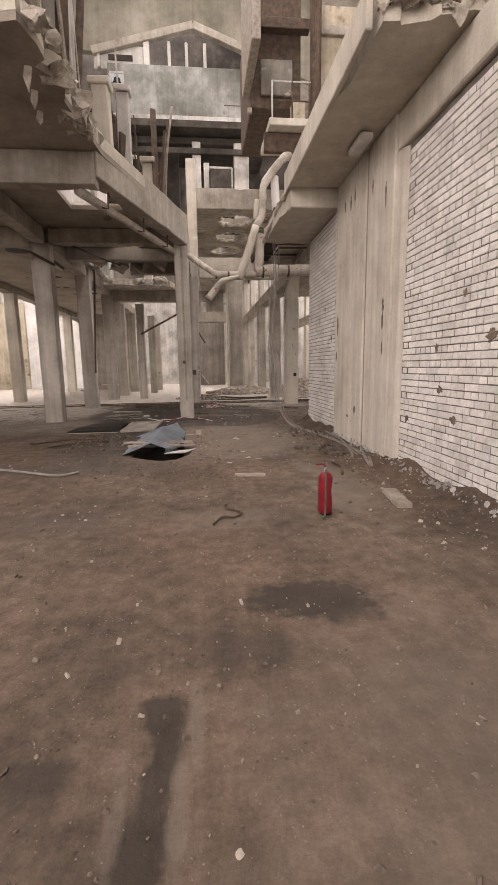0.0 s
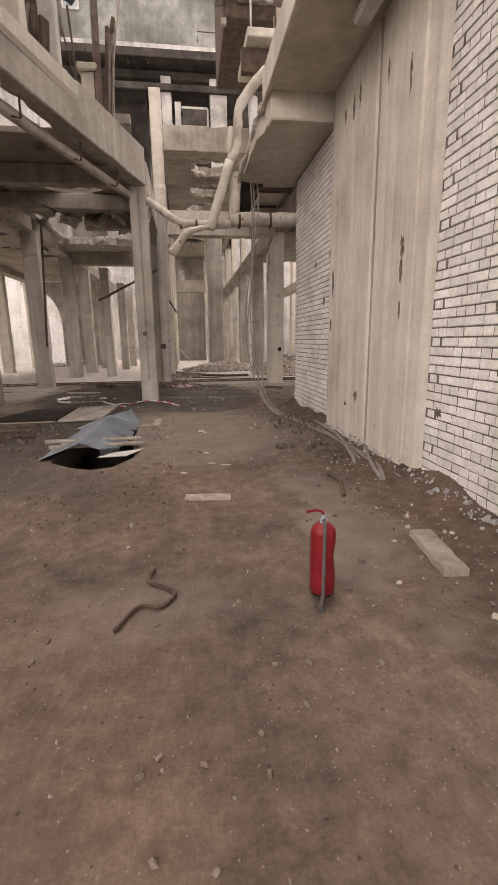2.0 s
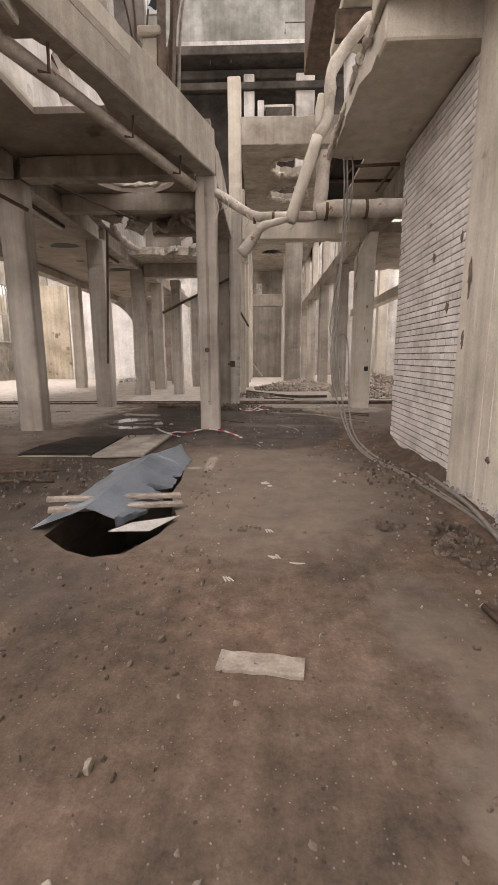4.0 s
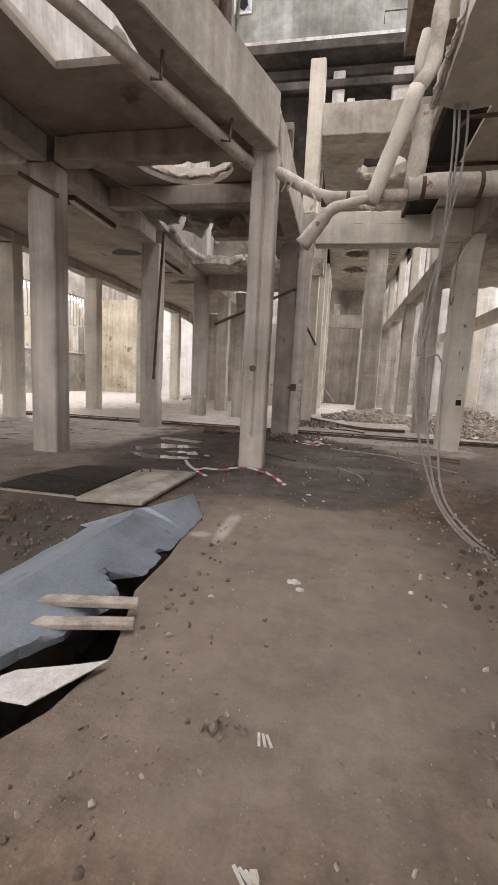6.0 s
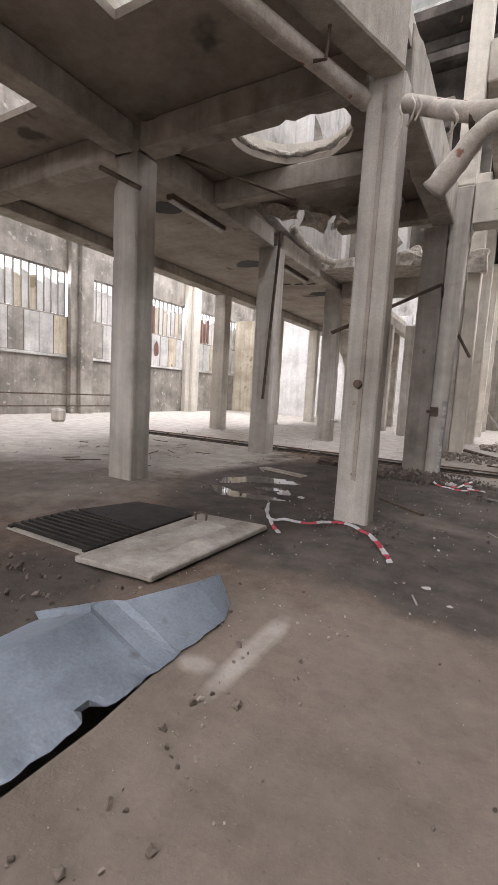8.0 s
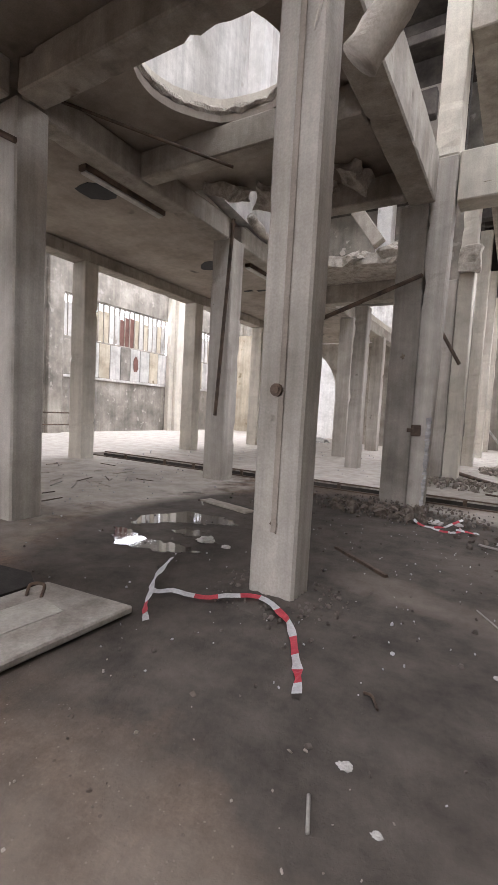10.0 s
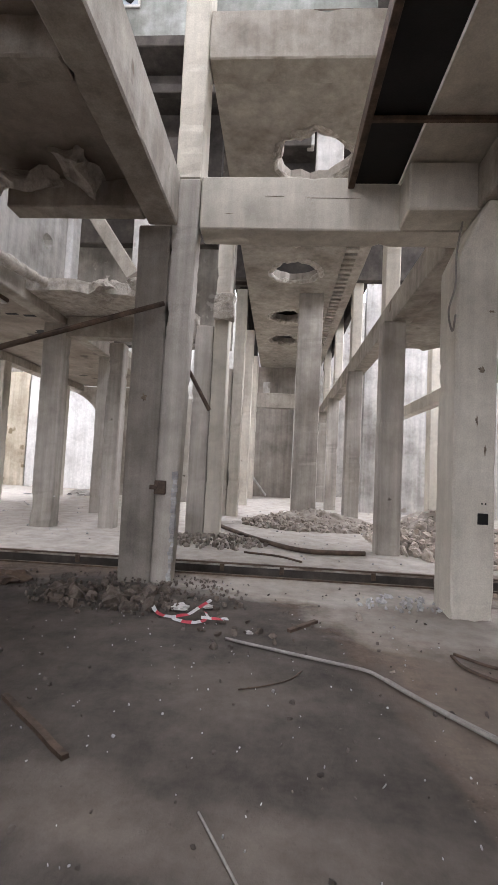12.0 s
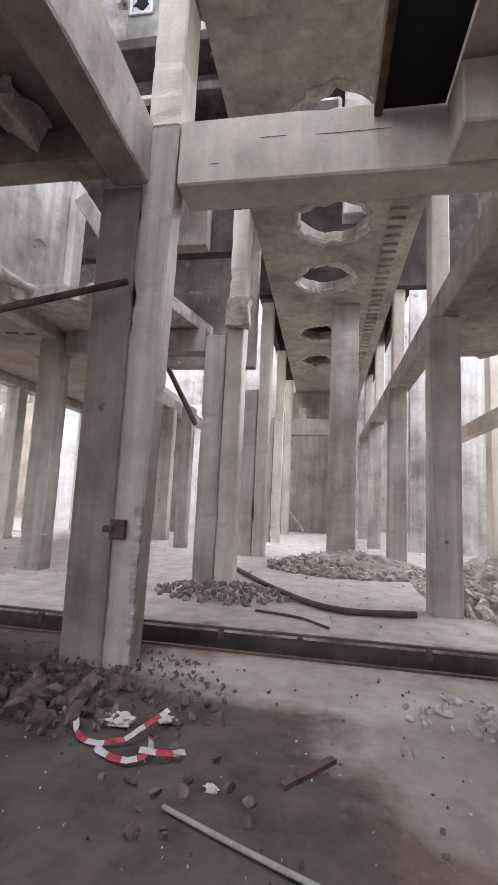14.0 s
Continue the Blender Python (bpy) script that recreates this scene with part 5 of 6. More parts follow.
# torn bent sheet
bm = bmesh.new()
NU, NV = 70, 12
rnd = random.Random(3)
grid = []
for i in range(NU + 1):
    u = i / NU
    y = 7.8 + 3.0 * u
    torn = 0.22 * math.exp(-((u - 0.38) / 0.035) ** 2) + 0.1 * math.exp(-((u - 0.58) / 0.02) ** 2) + (0.25 * (0.28 - u) / 0.28 if u < 0.28 else 0) + 0.05 * noise.noise((u * 11, 0, 0)) + 0.03 * noise.noise((u * 31, 0, 0))
    x0 = -1.3 + 0.12 * u + (0.62 * ((u - 0.7) / 0.3) ** 1.3 if u > 0.7 else 0) + 0.02 * noise.noise((u * 9, 4, 0))
    x0 -= 0.12 if 0.7 < u < 0.76 else 0
    x1 = -0.27 - (0.1 * ((u - 0.93) / 0.07) if u > 0.93 else 0)
    row = []
    for j in range(NV + 1):
        v = j / NV
        x = min(x0 + (x1 - x0) * v, x1 - torn - 0.002 * (NV - j))
        fold = 0.2 * max(0, 1 - abs(v - 0.5) / 0.5)
        row.append(bm.verts.new((x, y + 0.03 * noise.noise((v * 6, i, 2)) * (1 if i in (0, NU) else 0), 0.014 + fold + 0.012 * noise.noise((x * 4, y * 2.5, 1)))))
    grid.append(row)
for i in range(NU):
    for j in range(NV):
        bm.faces.new((grid[i][j], grid[i][j + 1], grid[i + 1][j + 1], grid[i + 1][j]))
bmesh.ops.solidify(bm, geom=bm.faces[:], thickness=0.004)
tagged(part("metal_sheet", bm, SHEET), "torn folded blue-grey sheet over a floor pit", "metal sheet")
for x0, y0, x1, y1, w2, z, lb in ((-1.3, 8.15, -0.08, 8.59, 0.045, 0.16, "grey wooden plank across the pit"), (-1.2, 7.96, -0.03, 8.43, 0.045, 0.12, "grey wooden plank across the pit")):
    bm = bmesh.new()
    d = Vector((x1 - x0, y1 - y0, 0))
    m = Matrix.Translation((x0, y0, z)) @ pose(0, 0, 0, 0, 4, math.degrees(math.atan2(d.y, d.x)))
    box(bm, 0, d.length, -w2, w2, 0, 0.04, 0.006, m)
    tagged(part("plank", bm, WOOD), lb, "plank", "planks at the pit")
bm = bmesh.new()
prism(bm, [(-0.55, 7.72), (-0.2, 7.72), (0.0, 8.1), (-0.14, 8.02), (-0.4, 7.9)], 0.04, 0.046)
roughen(bm, 0.03, 4)
tagged(part("metal_scrap", bm, PAPER), "pale torn scrap at the pit edge", "scrap")


# ---- fire extinguisher ----
def lathe(bm, prof, cx, cy, n=28, dent=None):
    rings = []
    for r, z in prof:
        ring_v = []
        for k in range(n):
            a = 2 * math.pi * k / n
            rr = r
            if dent:
                rr -= dent(a, z)
            ring_v.append(bm.verts.new((cx + rr * math.cos(a), cy + rr * math.sin(a), z)))
        rings.append(ring_v)
    for p, q in zip(rings, rings[1:]):
        for k in range(n):
            bm.faces.new((p[k], p[(k + 1) % n], q[(k + 1) % n], q[k]))
    bm.faces.new(rings[0][::-1])
    bm.faces.new(rings[-1])


EX, EY = 1.365, 4.31
ext = tagged(new("fire_extinguisher"), "dented red fire extinguisher with a grey hose standing on the floor", "extinguisher")
b = bmesh.new()
lathe(b, [(0.06, 0.012), (0.07, 0.02), (0.073, 0.05)] + [(0.073, 0.05 + 0.03 * k) for k in range(1, 12)] + [(0.07, 0.4), (0.06, 0.422), (0.042, 0.436), (0.022, 0.442)], EX, EY, 28,
      lambda a, z: 0.02 * math.exp(-((z - 0.25) / 0.06) ** 2) * max(0, math.cos(a - 0.2)) ** 2)
part("cylinder", b, RED, ext, smooth=True)
b = bmesh.new()
lathe(b, [(0.055, 0.0), (0.058, 0.006), (0.055, 0.0115)], EX, EY)
part("base_ring", b, BLACK, ext)
b = bmesh.new()
lathe(b, [(0.02, 0.443), (0.02, 0.465), (0.014, 0.47), (0.014, 0.492)], EX, EY, 14)
part("valve", b, SHEET, ext, "grey metal valve")
b = bmesh.new()
tube(b, curve_pts([(EX, EY, 0.485), (EX - 0.015, EY - 0.01, 0.515), (EX - 0.05, EY - 0.02, 0.53), (EX - 0.11, EY - 0.03, 0.528)], 5), 0.008, 8)
part("handle", b, RED, ext, "bent red carrying handle")
b = bmesh.new()
tube(b, curve_pts([(EX, EY - 0.01, 0.462), (EX - 0.012, EY - 0.06, 0.445), (EX - 0.018, EY - 0.085, 0.36), (EX - 0.02, EY - 0.09, 0.2), (EX - 0.025, EY - 0.1, 0.06), (EX - 0.045, EY - 0.14, 0.018)], 5), 0.011, 8)
hose = part("hose", b, HOSE, ext, "dark grey rubber hose", True)
b = bmesh.new()
lathe(b, [(0.011, 0), (0.017, 0.07), (0.015, 0.072)], 0, 0, 12)
bmesh.ops.transform(b, matrix=pose(EX - 0.045, EY - 0.138, 0.02, 91, 0, -18), verts=b.verts)
part("nozzle", b, HOSE, hose, "flared dark nozzle")

# ---- loose things on the floor ----
def plank(x0, y0, x1, y1, w2, h, label, seed, material=WOOD, z=0.0):
    bm = bmesh.new()
    d = Vector((x1 - x0, y1 - y0, 0))
    box(bm, 0, d.length, -w2, w2, 0, h)
    bmesh.ops.subdivide_edges(bm, edges=[e for e in bm.edges if abs((e.verts[0].co - e.verts[1].co).x) > 0.01], cuts=6)
    for v in bm.verts:
        v.co.y += 0.02 * noise.noise((v.co.x * 9 + seed, 0, 0))
    bmesh.ops.transform(bm, matrix=Matrix.Translation((x0, y0, z)) @ pose(0, 0, 0, 0, 0, math.degrees(math.atan2(d.y, d.x))), verts=bm.verts)
    return tagged(part("plank", bm, material), label, "plank", "loose planks")


plank(0.56, 6.1, 0.99, 6.04, 0.07, 0.02, "short broken board lying on the floor", 1)
plank(2.25, 4.35, 2.33, 4.95, 0.08, 0.05, "dusty board beside the brick wall", 2)
plank(2.62, 6.25, 2.85, 6.95, 0.02, 0.03, "thin stick leaning on wall rubble", 3, WOOD, 0.02)
plank(-0.35, 14.95, 0.34, 14.4, 0.02, 0.03, "dark stick lying on dark earth", 4, STEEL)
plank(1.6, 16.55, 1.9, 16.9, 0.025, 0.03, "short dark stick on the floor", 5, STEEL)


def rope(pts, r, label, material, name="cable", cat="cable"):
    bm = bmesh.new()
    tube(bm, curve_pts(pts, 6), r, 7)
    return tagged(part(name, bm, material, smooth=True), label, cat)


rope([(1.0, 16.22, 0.02), (1.35, 16.07, 0.025), (1.67, 15.94, 0.03), (2.0, 15.82, 0.03), (2.2, 15.74, 0.03), (2.29, 15.64, 0.03), (2.45, 15.39, 0.03), (2.79, 14.93, 0.03), (3.2, 14.4, 0.03)], 0.014, "long grey conduit lying on the floor", CABLE, "conduit", "conduit")
rope([(2.34, 15.64, 0.02), (2.52, 15.36, 0.02), (2.86, 14.93, 0.02), (3.25, 14.45, 0.02)], 0.009, "thin cable beside the conduit", CABLE)
rope([(0.36, 4.72, 0.02), (0.34, 4.57, 0.02), (0.5, 4.42, 0.02), (0.42, 4.28, 0.02), (0.3, 4.3, 0.02), (0.2, 4.1, 0.02)], 0.012, "curled dark cable on the floor", STEEL)
rope([(2.13, 6.6, 0.02), (2.15, 6.25, 0.03), (2.05, 5.87, 0.02)], 0.022, "bent dark root-like stick on the floor", STEEL, "stick", "stick")
rope([(1.12, 14.12, 0.01), (1.28, 13.86, 0.012), (1.42, 13.63, 0.01)], 0.006, "thin pale stick on dark earth", CABLE, "stick", "stick")
rope([(1.45, 13.58, 0.01), (1.51, 13.38, 0.015), (1.53, 13.2, 0.01)], 0.011, "pale thin conduit piece on dark earth", CABLE, "conduit", "conduit")
rope([(0.69, 11.77, 0.01), (0.75, 11.62, 0.01)], 0.008, "short pale stick on dark earth", CABLE, "stick", "stick")
rope([(0.68, 12.54, 0.01), (0.73, 12.52, 0.02), (0.78, 12.44, 0.01)], 0.008, "small bent twig on dark earth", STEEL, "twig", "twig")
plank(-2.95, 16.02, -1.95, 15.76, 0.11, 0.02, "pale dusty board beyond the puddle", 8)
rope([(-0.22, 24.2, 0.05), (1.0, 22.0, 0.06), (2.0, 20.85, 0.06), (3.2, 21.0, 0.05)], 0.05, "long dark pipe lying beyond the trench", STEEL, "pipe", "pipe")
rope([(0.85, 20.5, 0.03), (1.5, 20.3, 0.03), (1.9, 19.9, 0.03)], 0.02, "thin bent bar beyond the trench", STEEL, "bar", "bar")
rope([(1.2, 15.3, 0.01), (1.4, 15.38, 0.015), (1.58, 15.52, 0.01), (1.68, 15.68, 0.01)], 0.006, "thin rusty wire on dark earth", STEEL, "wire", "wire")
rope([(3.09, 16.25, 0.02), (3.3, 16.0, 0.03), (3.6, 15.9, 0.02)], 0.015, "curved wire beside the thick column", STEEL, "wire", "wire")
rope([(3.05, 16.2, 0.02), (3.1, 15.9, 0.02), (3.5, 15.5, 0.02)], 0.015, "curved wire beside the thick column", STEEL, "wire", "wire")
for x, y, a in ((0.82, 7.83, 10), (0.85, 7.3, 40), (1.02, 7.2, 70), (0.52, 6.95, 20)):
    t = tagged(new("paper_scrap"), "small torn paper strips on the floor", "paper", "paper scraps")
    for k in range(3):
        b = bmesh.new()
        box(b, -0.006, 0.006, -0.035, 0.035, 0.001, 0.006, 0.001, pose(x + 0.022 * k, y, 0, 0, 0, a + 8 * k))
        part("strip", b, PAPER, t)


# barrier tape
def tape(pts, name_label, w2=0.035, seed=0, pale_to=0):
    t = tagged(new("barrier_tape"), name_label, "barrier tape")
    P = curve_pts(pts, 4)
    rnd = random.Random(seed)
    seg = 3
    for i in range(0, len(P) - 1, seg):
        b = bmesh.new()
        pp = P[i:i + seg + 1]
        if len(pp) < 2:
            break
        L, Rr = [], []
        for k, p in enumerate(pp):
            q = i + k
            d = (P[min(q + 1, len(P) - 1)] - P[max(q - 1, 0)]).normalized()
            sd = Vector((-d.y, d.x, 0))
            tw = 0.5 + 0.5 * noise.noise((q * 0.45, seed, 0))
            tw = max(0.0, min(1.0, 0.5 + 1.5 * (tw - 0.5)))
            L.append(b.verts.new(p + sd * w2 * (0.2 + 1.1 * tw) + Vector((0, 0, 0.035 * (1 - tw)))))
            Rr.append(b.verts.new(p - sd * w2 * (0.2 + 1.1 * tw) + Vector((0, 0, 0.002))))
        for k in range(len(pp) - 1):
            b.faces.new((L[k], L[k + 1], Rr[k + 1], Rr[k]))
        bmesh.ops.solidify(b, geom=b.faces[:], thickness=0.0015)
        red = (i // seg) % 2 and i > pale_to
        part("stripe", b, TAPE_RED if red else TAPE_WHITE, t, "red stripe" if red else "white stripe")
    return t


tape([(-1.49, 13.5, 0.02), (-1.3, 13.1, 0.03), (-1.1, 12.8, 0.03), (-0.94, 12.86, 0.04), (-0.7, 12.93, 0.03), (-0.5, 13.06, 0.05), (-0.32, 13.16, 0.05), (-0.07, 13.04, 0.04), (0.1, 12.85, 0.04), (0.24, 12.6, 0.04), (0.33, 12.45, 0.03), (0.4, 12.28, 0.03)], "crumpled red and white barrier tape round a column foot", 0.03, 2, 12)
tape([(-1.1, 12.8, 0.03), (-0.93, 12.55, 0.03), (-0.78, 12.4, 0.03)], "loose end of pale barrier tape", 0.025, 3)
tape([(0.12, 16.86, 0.06), (0.22, 16.72, 0.03), (0.38, 16.68, 0.02), (0.54, 16.74, 0.04), (0.66, 16.88, 0.09), (0.74, 17.02, 0.12)], "tangled red and white barrier tape in rubble", 0.024, 4)
tape([(0.4, 16.62, 0.03), (0.54, 16.55, 0.02), (0.68, 16.54, 0.03), (0.76, 16.62, 0.06), (0.72, 16.74, 0.07)], "tangled red and white barrier tape in rubble", 0.026, 5)
tape([(0.7, 16.6, 0.06), (0.84, 16.62, 0.05), (0.97, 16.7, 0.03)], "tangled red and white barrier tape in rubble", 0.028, 6)
tape([(-4.6, 22.28, 0.75), (-4.0, 22.27, 0.73), (-3.8, 22.27, 0.72)], "barrier tape tied round a column", 0.03, 6)

# shallow puddle on the dark earth
PUDDLE = mat("puddle_water", [(0.03, 0.027, 0.024), (0.05, 0.045, 0.04)], 2, 0.04, bump=0.0)
PUDDLE.node_tree.nodes["Principled BSDF"].inputs["Specular IOR Level"].default_value = 0.5
for q, pud in enumerate(([(-2.95, 14.55), (-2.75, 14.2), (-2.45, 14.55), (-1.95, 14.85), (-1.7, 15.05), (-2.1, 15.25), (-2.65, 15.2)], [(-2.8, 13.95), (-2.3, 13.5), (-1.7, 13.62), (-1.4, 13.85), (-1.75, 13.95), (-2.15, 13.8), (-2.5, 13.98)], [(-2.2, 14.3), (-1.9, 14.22), (-1.7, 14.4), (-1.95, 14.52)])):
    bm = bmesh.new()
    loop = []
    for i, p in enumerate(pud):
        loop += ragged(p, pud[(i + 1) % len(pud)], 7, 0.045, 90 + i + 10 * q)
    prism(bm, loop, 0.001, 0.006)
    tagged(part("puddle", bm, PUDDLE), "shallow shining puddle on the dark earth", "water", kind="structure")

# crumpled paper, bag and cloth
def crumple(x, y, z, s, material, label, cat, seed, name):
    bm = bmesh.new()
    bmesh.ops.create_icosphere(bm, subdivisions=3, radius=1)
    for v in bm.verts:
        n1 = noise.noise(v.co * 2.2 + Vector((seed, 0, 0)))
        n2 = noise.noise(v.co * 5 + Vector((0, seed, 0)))
        v.co = Vector((v.co.x * s, v.co.y * s * 0.8, max(0.0, v.co.z * s * 0.42))) * (1 + 0.5 * n1 + 0.35 * n2) + Vector((x, y, z))
    return tagged(part(name, bm, material), label, cat)


crumple(0.82, 9.35, 0, 0.048, PAPER, "crumpled white paper on the floor", "paper", 1, "crumpled_paper")
crumple(0.87, 9.24, 0, 0.03, PAPER, "crumpled white paper on the floor", "paper", 2, "crumpled_paper")
crumple(-2.15, 17.7, 0, 0.33, STEEL, "dark crumpled cloth beside the trench", "cloth", 3, "crumpled_cloth")
crumple(0.76, 12.0, 0, 0.032, PAPER, "torn pale paper on dark earth", "paper", 11, "torn_paper")
crumple(0.96, 11.76, 0, 0.02, PAPER, "small white chip on dark earth", "chip", 12, "white_chip")
crumple(0.28, 8.97, 0, 0.02, PAPER, "small white chip on dry earth", "chip", 13, "white_chip")
crumple(0.38, 17.0, 0.02, 0.11, PAPER, "pale crumpled plastic bag in rubble", "plastic bag", 4, "plastic_bag")
crumple(0.7, 17.1, 0.02, 0.07, PAPER, "pale crumpled plastic bag in rubble", "plastic bag", 5, "plastic_bag")
crumple(-1.6, 14.2, 0.01, 0.1, PAPER, "white crushed litter on dark earth", "litter", 6, "litter")
crumple(-1.3, 14.15, 0.01, 0.05, PAPER, "white crushed litter on dark earth", "litter", 7, "litter")
crumple(1.3, 13.15, 0, 0.025, PAPER, "small pale stone on dark earth", "stone", 8, "stone")
crumple(1.2, 16.45, 0, 0.045, PAPER, "pale stone beside the conduit", "stone", 9, "stone")
crumple(-7.6, 32.3, 0, 0.6, PAPER, "white sheet heap on the far floor", "sheet heap", 10, "sheet_heap")


# ---- rubble and gravel ----
_b = bmesh.new()
bmesh.ops.create_icosphere(_b, subdivisions=1, radius=1)
ICO_V, ICO_F = [v.co.copy() for v in _b.verts], [[v.index for v in fa.verts] for fa in _b.faces]
_b.free()


def rubble(name, spots, material, label, category, seed):
    """spots: x, y, z, size of every lump; none over the pit."""
    spots = [p for p in spots if not (-1.2 < p[0] < -0.02 and 7.2 < p[1] < 10.3 and p[2] < 0.3)]
    rnd = random.Random(seed)
    vs, fs = [], []
    for x, y, z, sz in spots:
        o = len(vs)
        rot = Euler((rnd.uniform(0, 6), rnd.uniform(0, 6), rnd.uniform(0, 6))).to_matrix()
        sc = Vector((rnd.uniform(0.6, 1.3), rnd.uniform(0.5, 1.1), rnd.uniform(0.35, 0.8))) * sz
        for v in ICO_V:
            k = rnd.uniform(0.8, 1.18)
            c = rot @ Vector((max(-0.6, min(0.6, v.x)) * sc.x * k, max(-0.66, min(0.66, v.y)) * sc.y * k, max(-0.6, min(0.6, v.z)) * sc.z * k))
            vs.append((x + c.x, y + c.y, z + c.z))
        fs += [tuple(i + o for i in q) for q in ICO_F]
    me = bpy.data.meshes.new(name)
    me.from_pydata(vs, [], fs)
    me.materials.append(material)
    return tagged(new(name, me), label, category, kind="stuff")


RUBBLE = mat("rubble", [(0.25, 0.21, 0.17), (0.4, 0.35, 0.295), (0.54, 0.49, 0.43)], 5, 0.95, bump=0.5, island=0.35)
LIME = mat("lime_crumbs", [(0.32, 0.31, 0.3), (0.46, 0.45, 0.44), (0.58, 0.57, 0.56)], 5, 0.95, bump=0.5, island=0.25)
DARKRUB = mat("dark_rubble", [(0.07, 0.06, 0.05), (0.13, 0.11, 0.095), (0.2, 0.175, 0.15)], 5, 0.95, bump=0.5, island=0.35)
rnd = random.Random(77)


def heap(cx, cy, rx, ry, h, n, s0, s1):
    out = []
    for _ in range(n):
        a, r = rnd.uniform(0, 2 * math.pi), math.sqrt(rnd.random())
        z = h * (1 - r) * rnd.uniform(0.6, 1.05)
        out.append((cx + rx * r * math.cos(a), cy + ry * r * math.sin(a), z + 0.02, rnd.uniform(s0, s1)))
    return out


rubble("rubble_heap", heap(5.5, 22.9, 1.8, 2.6, 0.85, 1500, 0.09, 0.2), RUBBLE, "heap of broken brick rubble beside the columns", "rubble", 1)
rubble("rubble_heap", heap(2.4, 25.4, 2.0, 1.4, 0.42, 800, 0.08, 0.18), RUBBLE, "heap of broken brick rubble at the wide pillar", "rubble", 2)
rubble("rubble_heap", heap(0.1, 21.6, 1.2, 0.9, 0.12, 260, 0.03, 0.1), RUBBLE, "scattered plaster rubble at a column foot", "rubble", 3)
rubble("rubble_heap", heap(-0.35, 17.6, 1.4, 0.9, 0.12, 420, 0.008, 0.035), DARKRUB, "dark earth and rubble heaped at a column foot", "rubble", 4)
rubble("rubble_heap", heap(-0.45, 17.2, 0.9, 0.42, 0.07, 70, 0.05, 0.17) + heap(1.1, 16.4, 0.7, 0.4, 0.0, 14, 0.02, 0.06), CLOD, "larger earthy lumps round a column foot", "rubble", 16)
rubble("rubble_heap", heap(3.05, 17.75, 0.6, 0.35, 0.04, 70, 0.012, 0.06), LIME, "rubble at the thick column foot", "rubble", 5)
rubble("rubble_heap", heap(-0.3, 13.4, 0.6, 0.5, 0.03, 200, 0.006, 0.03), DARKRUB, "dark crumbs at the column foot", "rubble", 6)
rubble("wall_crumbs", [(2.96 - abs(rnd.gauss(0, 0.07)), rnd.uniform(3.2, 9.3), rnd.uniform(0.02, 0.15), rnd.choice((0.006, 0.009, 0.013, 0.02, 0.04))) for _ in range(700)], LIME, "white lime crumbs along the wall foot", "rubble", 7)
rubble("wall_crumbs", [(2.8 - abs(rnd.gauss(0, 0.35)), rnd.uniform(3.2, 12.0), 0.004, rnd.choice((0.005, 0.007, 0.01, 0.014, 0.03))) for _ in range(500)], RUBBLE, "dark dirt clods along the wall foot", "rubble", 8)
rubble("gravel", [(rnd.uniform(-3.2, 2.8), rnd.uniform(0.8, 12), 0.004, rnd.choice((0.005, 0.006, 0.008, 0.011, 0.02))) for _ in range(700)], RUBBLE, "small stones scattered over the earth floor", "gravel", 9)
rubble("gravel", [(rnd.uniform(-1.2, 0.5), rnd.uniform(7.2, 11.2), 0.004, rnd.choice((0.006, 0.008, 0.012, 0.022))) for _ in range(220)], RUBBLE, "crumbs round the floor pit", "gravel", 10)
rubble("gravel", [(rnd.uniform(-3, 3.4), rnd.uniform(12, 18.4), 0.008, rnd.choice((0.01, 0.013, 0.018, 0.03))) for _ in range(420)], DARKRUB, "dark crumbs on dark earth", "gravel", 11)
rubble("gravel", [(rnd.uniform(-3, 3.4), rnd.uniform(12, 18.4), 0.008, rnd.choice((0.008, 0.01, 0.014, 0.02))) for _ in range(130)], LIME, "pale chips on dark earth", "gravel", 12)
rubble("gravel", [(rnd.uniform(-9, 9), rnd.uniform(19.8, 32), 0.01, rnd.choice((0.012, 0.016, 0.02, 0.028, 0.045))) for _ in range(560)], LIME, "rubble crumbs beyond the trench", "gravel", 13)
rubble("gravel", [(rnd.uniform(-9, -3.5), rnd.uniform(11, 18.4), 0.01, rnd.uniform(0.01, 0.03)) for _ in range(160)], LIME, "crumbs on the side aisle floor", "gravel", 14)
rubble("rubble_heap", heap(-0.2, 17.4, 1.3, 0.8, 0.15, 160, 0.01, 0.055), CLOD, "pale rubble at a column foot", "rubble", 41)


def mound(cx, cy, rx, ry, h, material, label, seed):
    """A low uneven mound of dirt."""
    bm = bmesh.new()
    N, K = 40, 9
    rows = []
    for i in range(K + 1):
        r = i / K
        rows.append([bm.verts.new((cx + rx * r * math.cos(2 * math.pi * k / N) * (1 + 0.12 * noise.noise((k * 0.4, seed, 0))), cy + ry * r * math.sin(2 * math.pi * k / N),
                                   (h * (1 - r * r) ** 1.4 * (1 + 0.5 * noise.noise((k * 0.5, r * 4, seed))) + 0.02 * noise.noise((k * 1.1, r * 9, seed + 3))) if i < K else -0.02)) for k in range(N)])
    for a, c in zip(rows, rows[1:]):
        for k in range(N):
            bm.faces.new((a[k], a[(k + 1) % N], c[(k + 1) % N], c[k]))
    bmesh.ops.remove_doubles(bm, verts=bm.verts, dist=0.0005)
    return tagged(part("dirt_mound", bm, material, smooth=True), label, "dirt", kind="stuff")


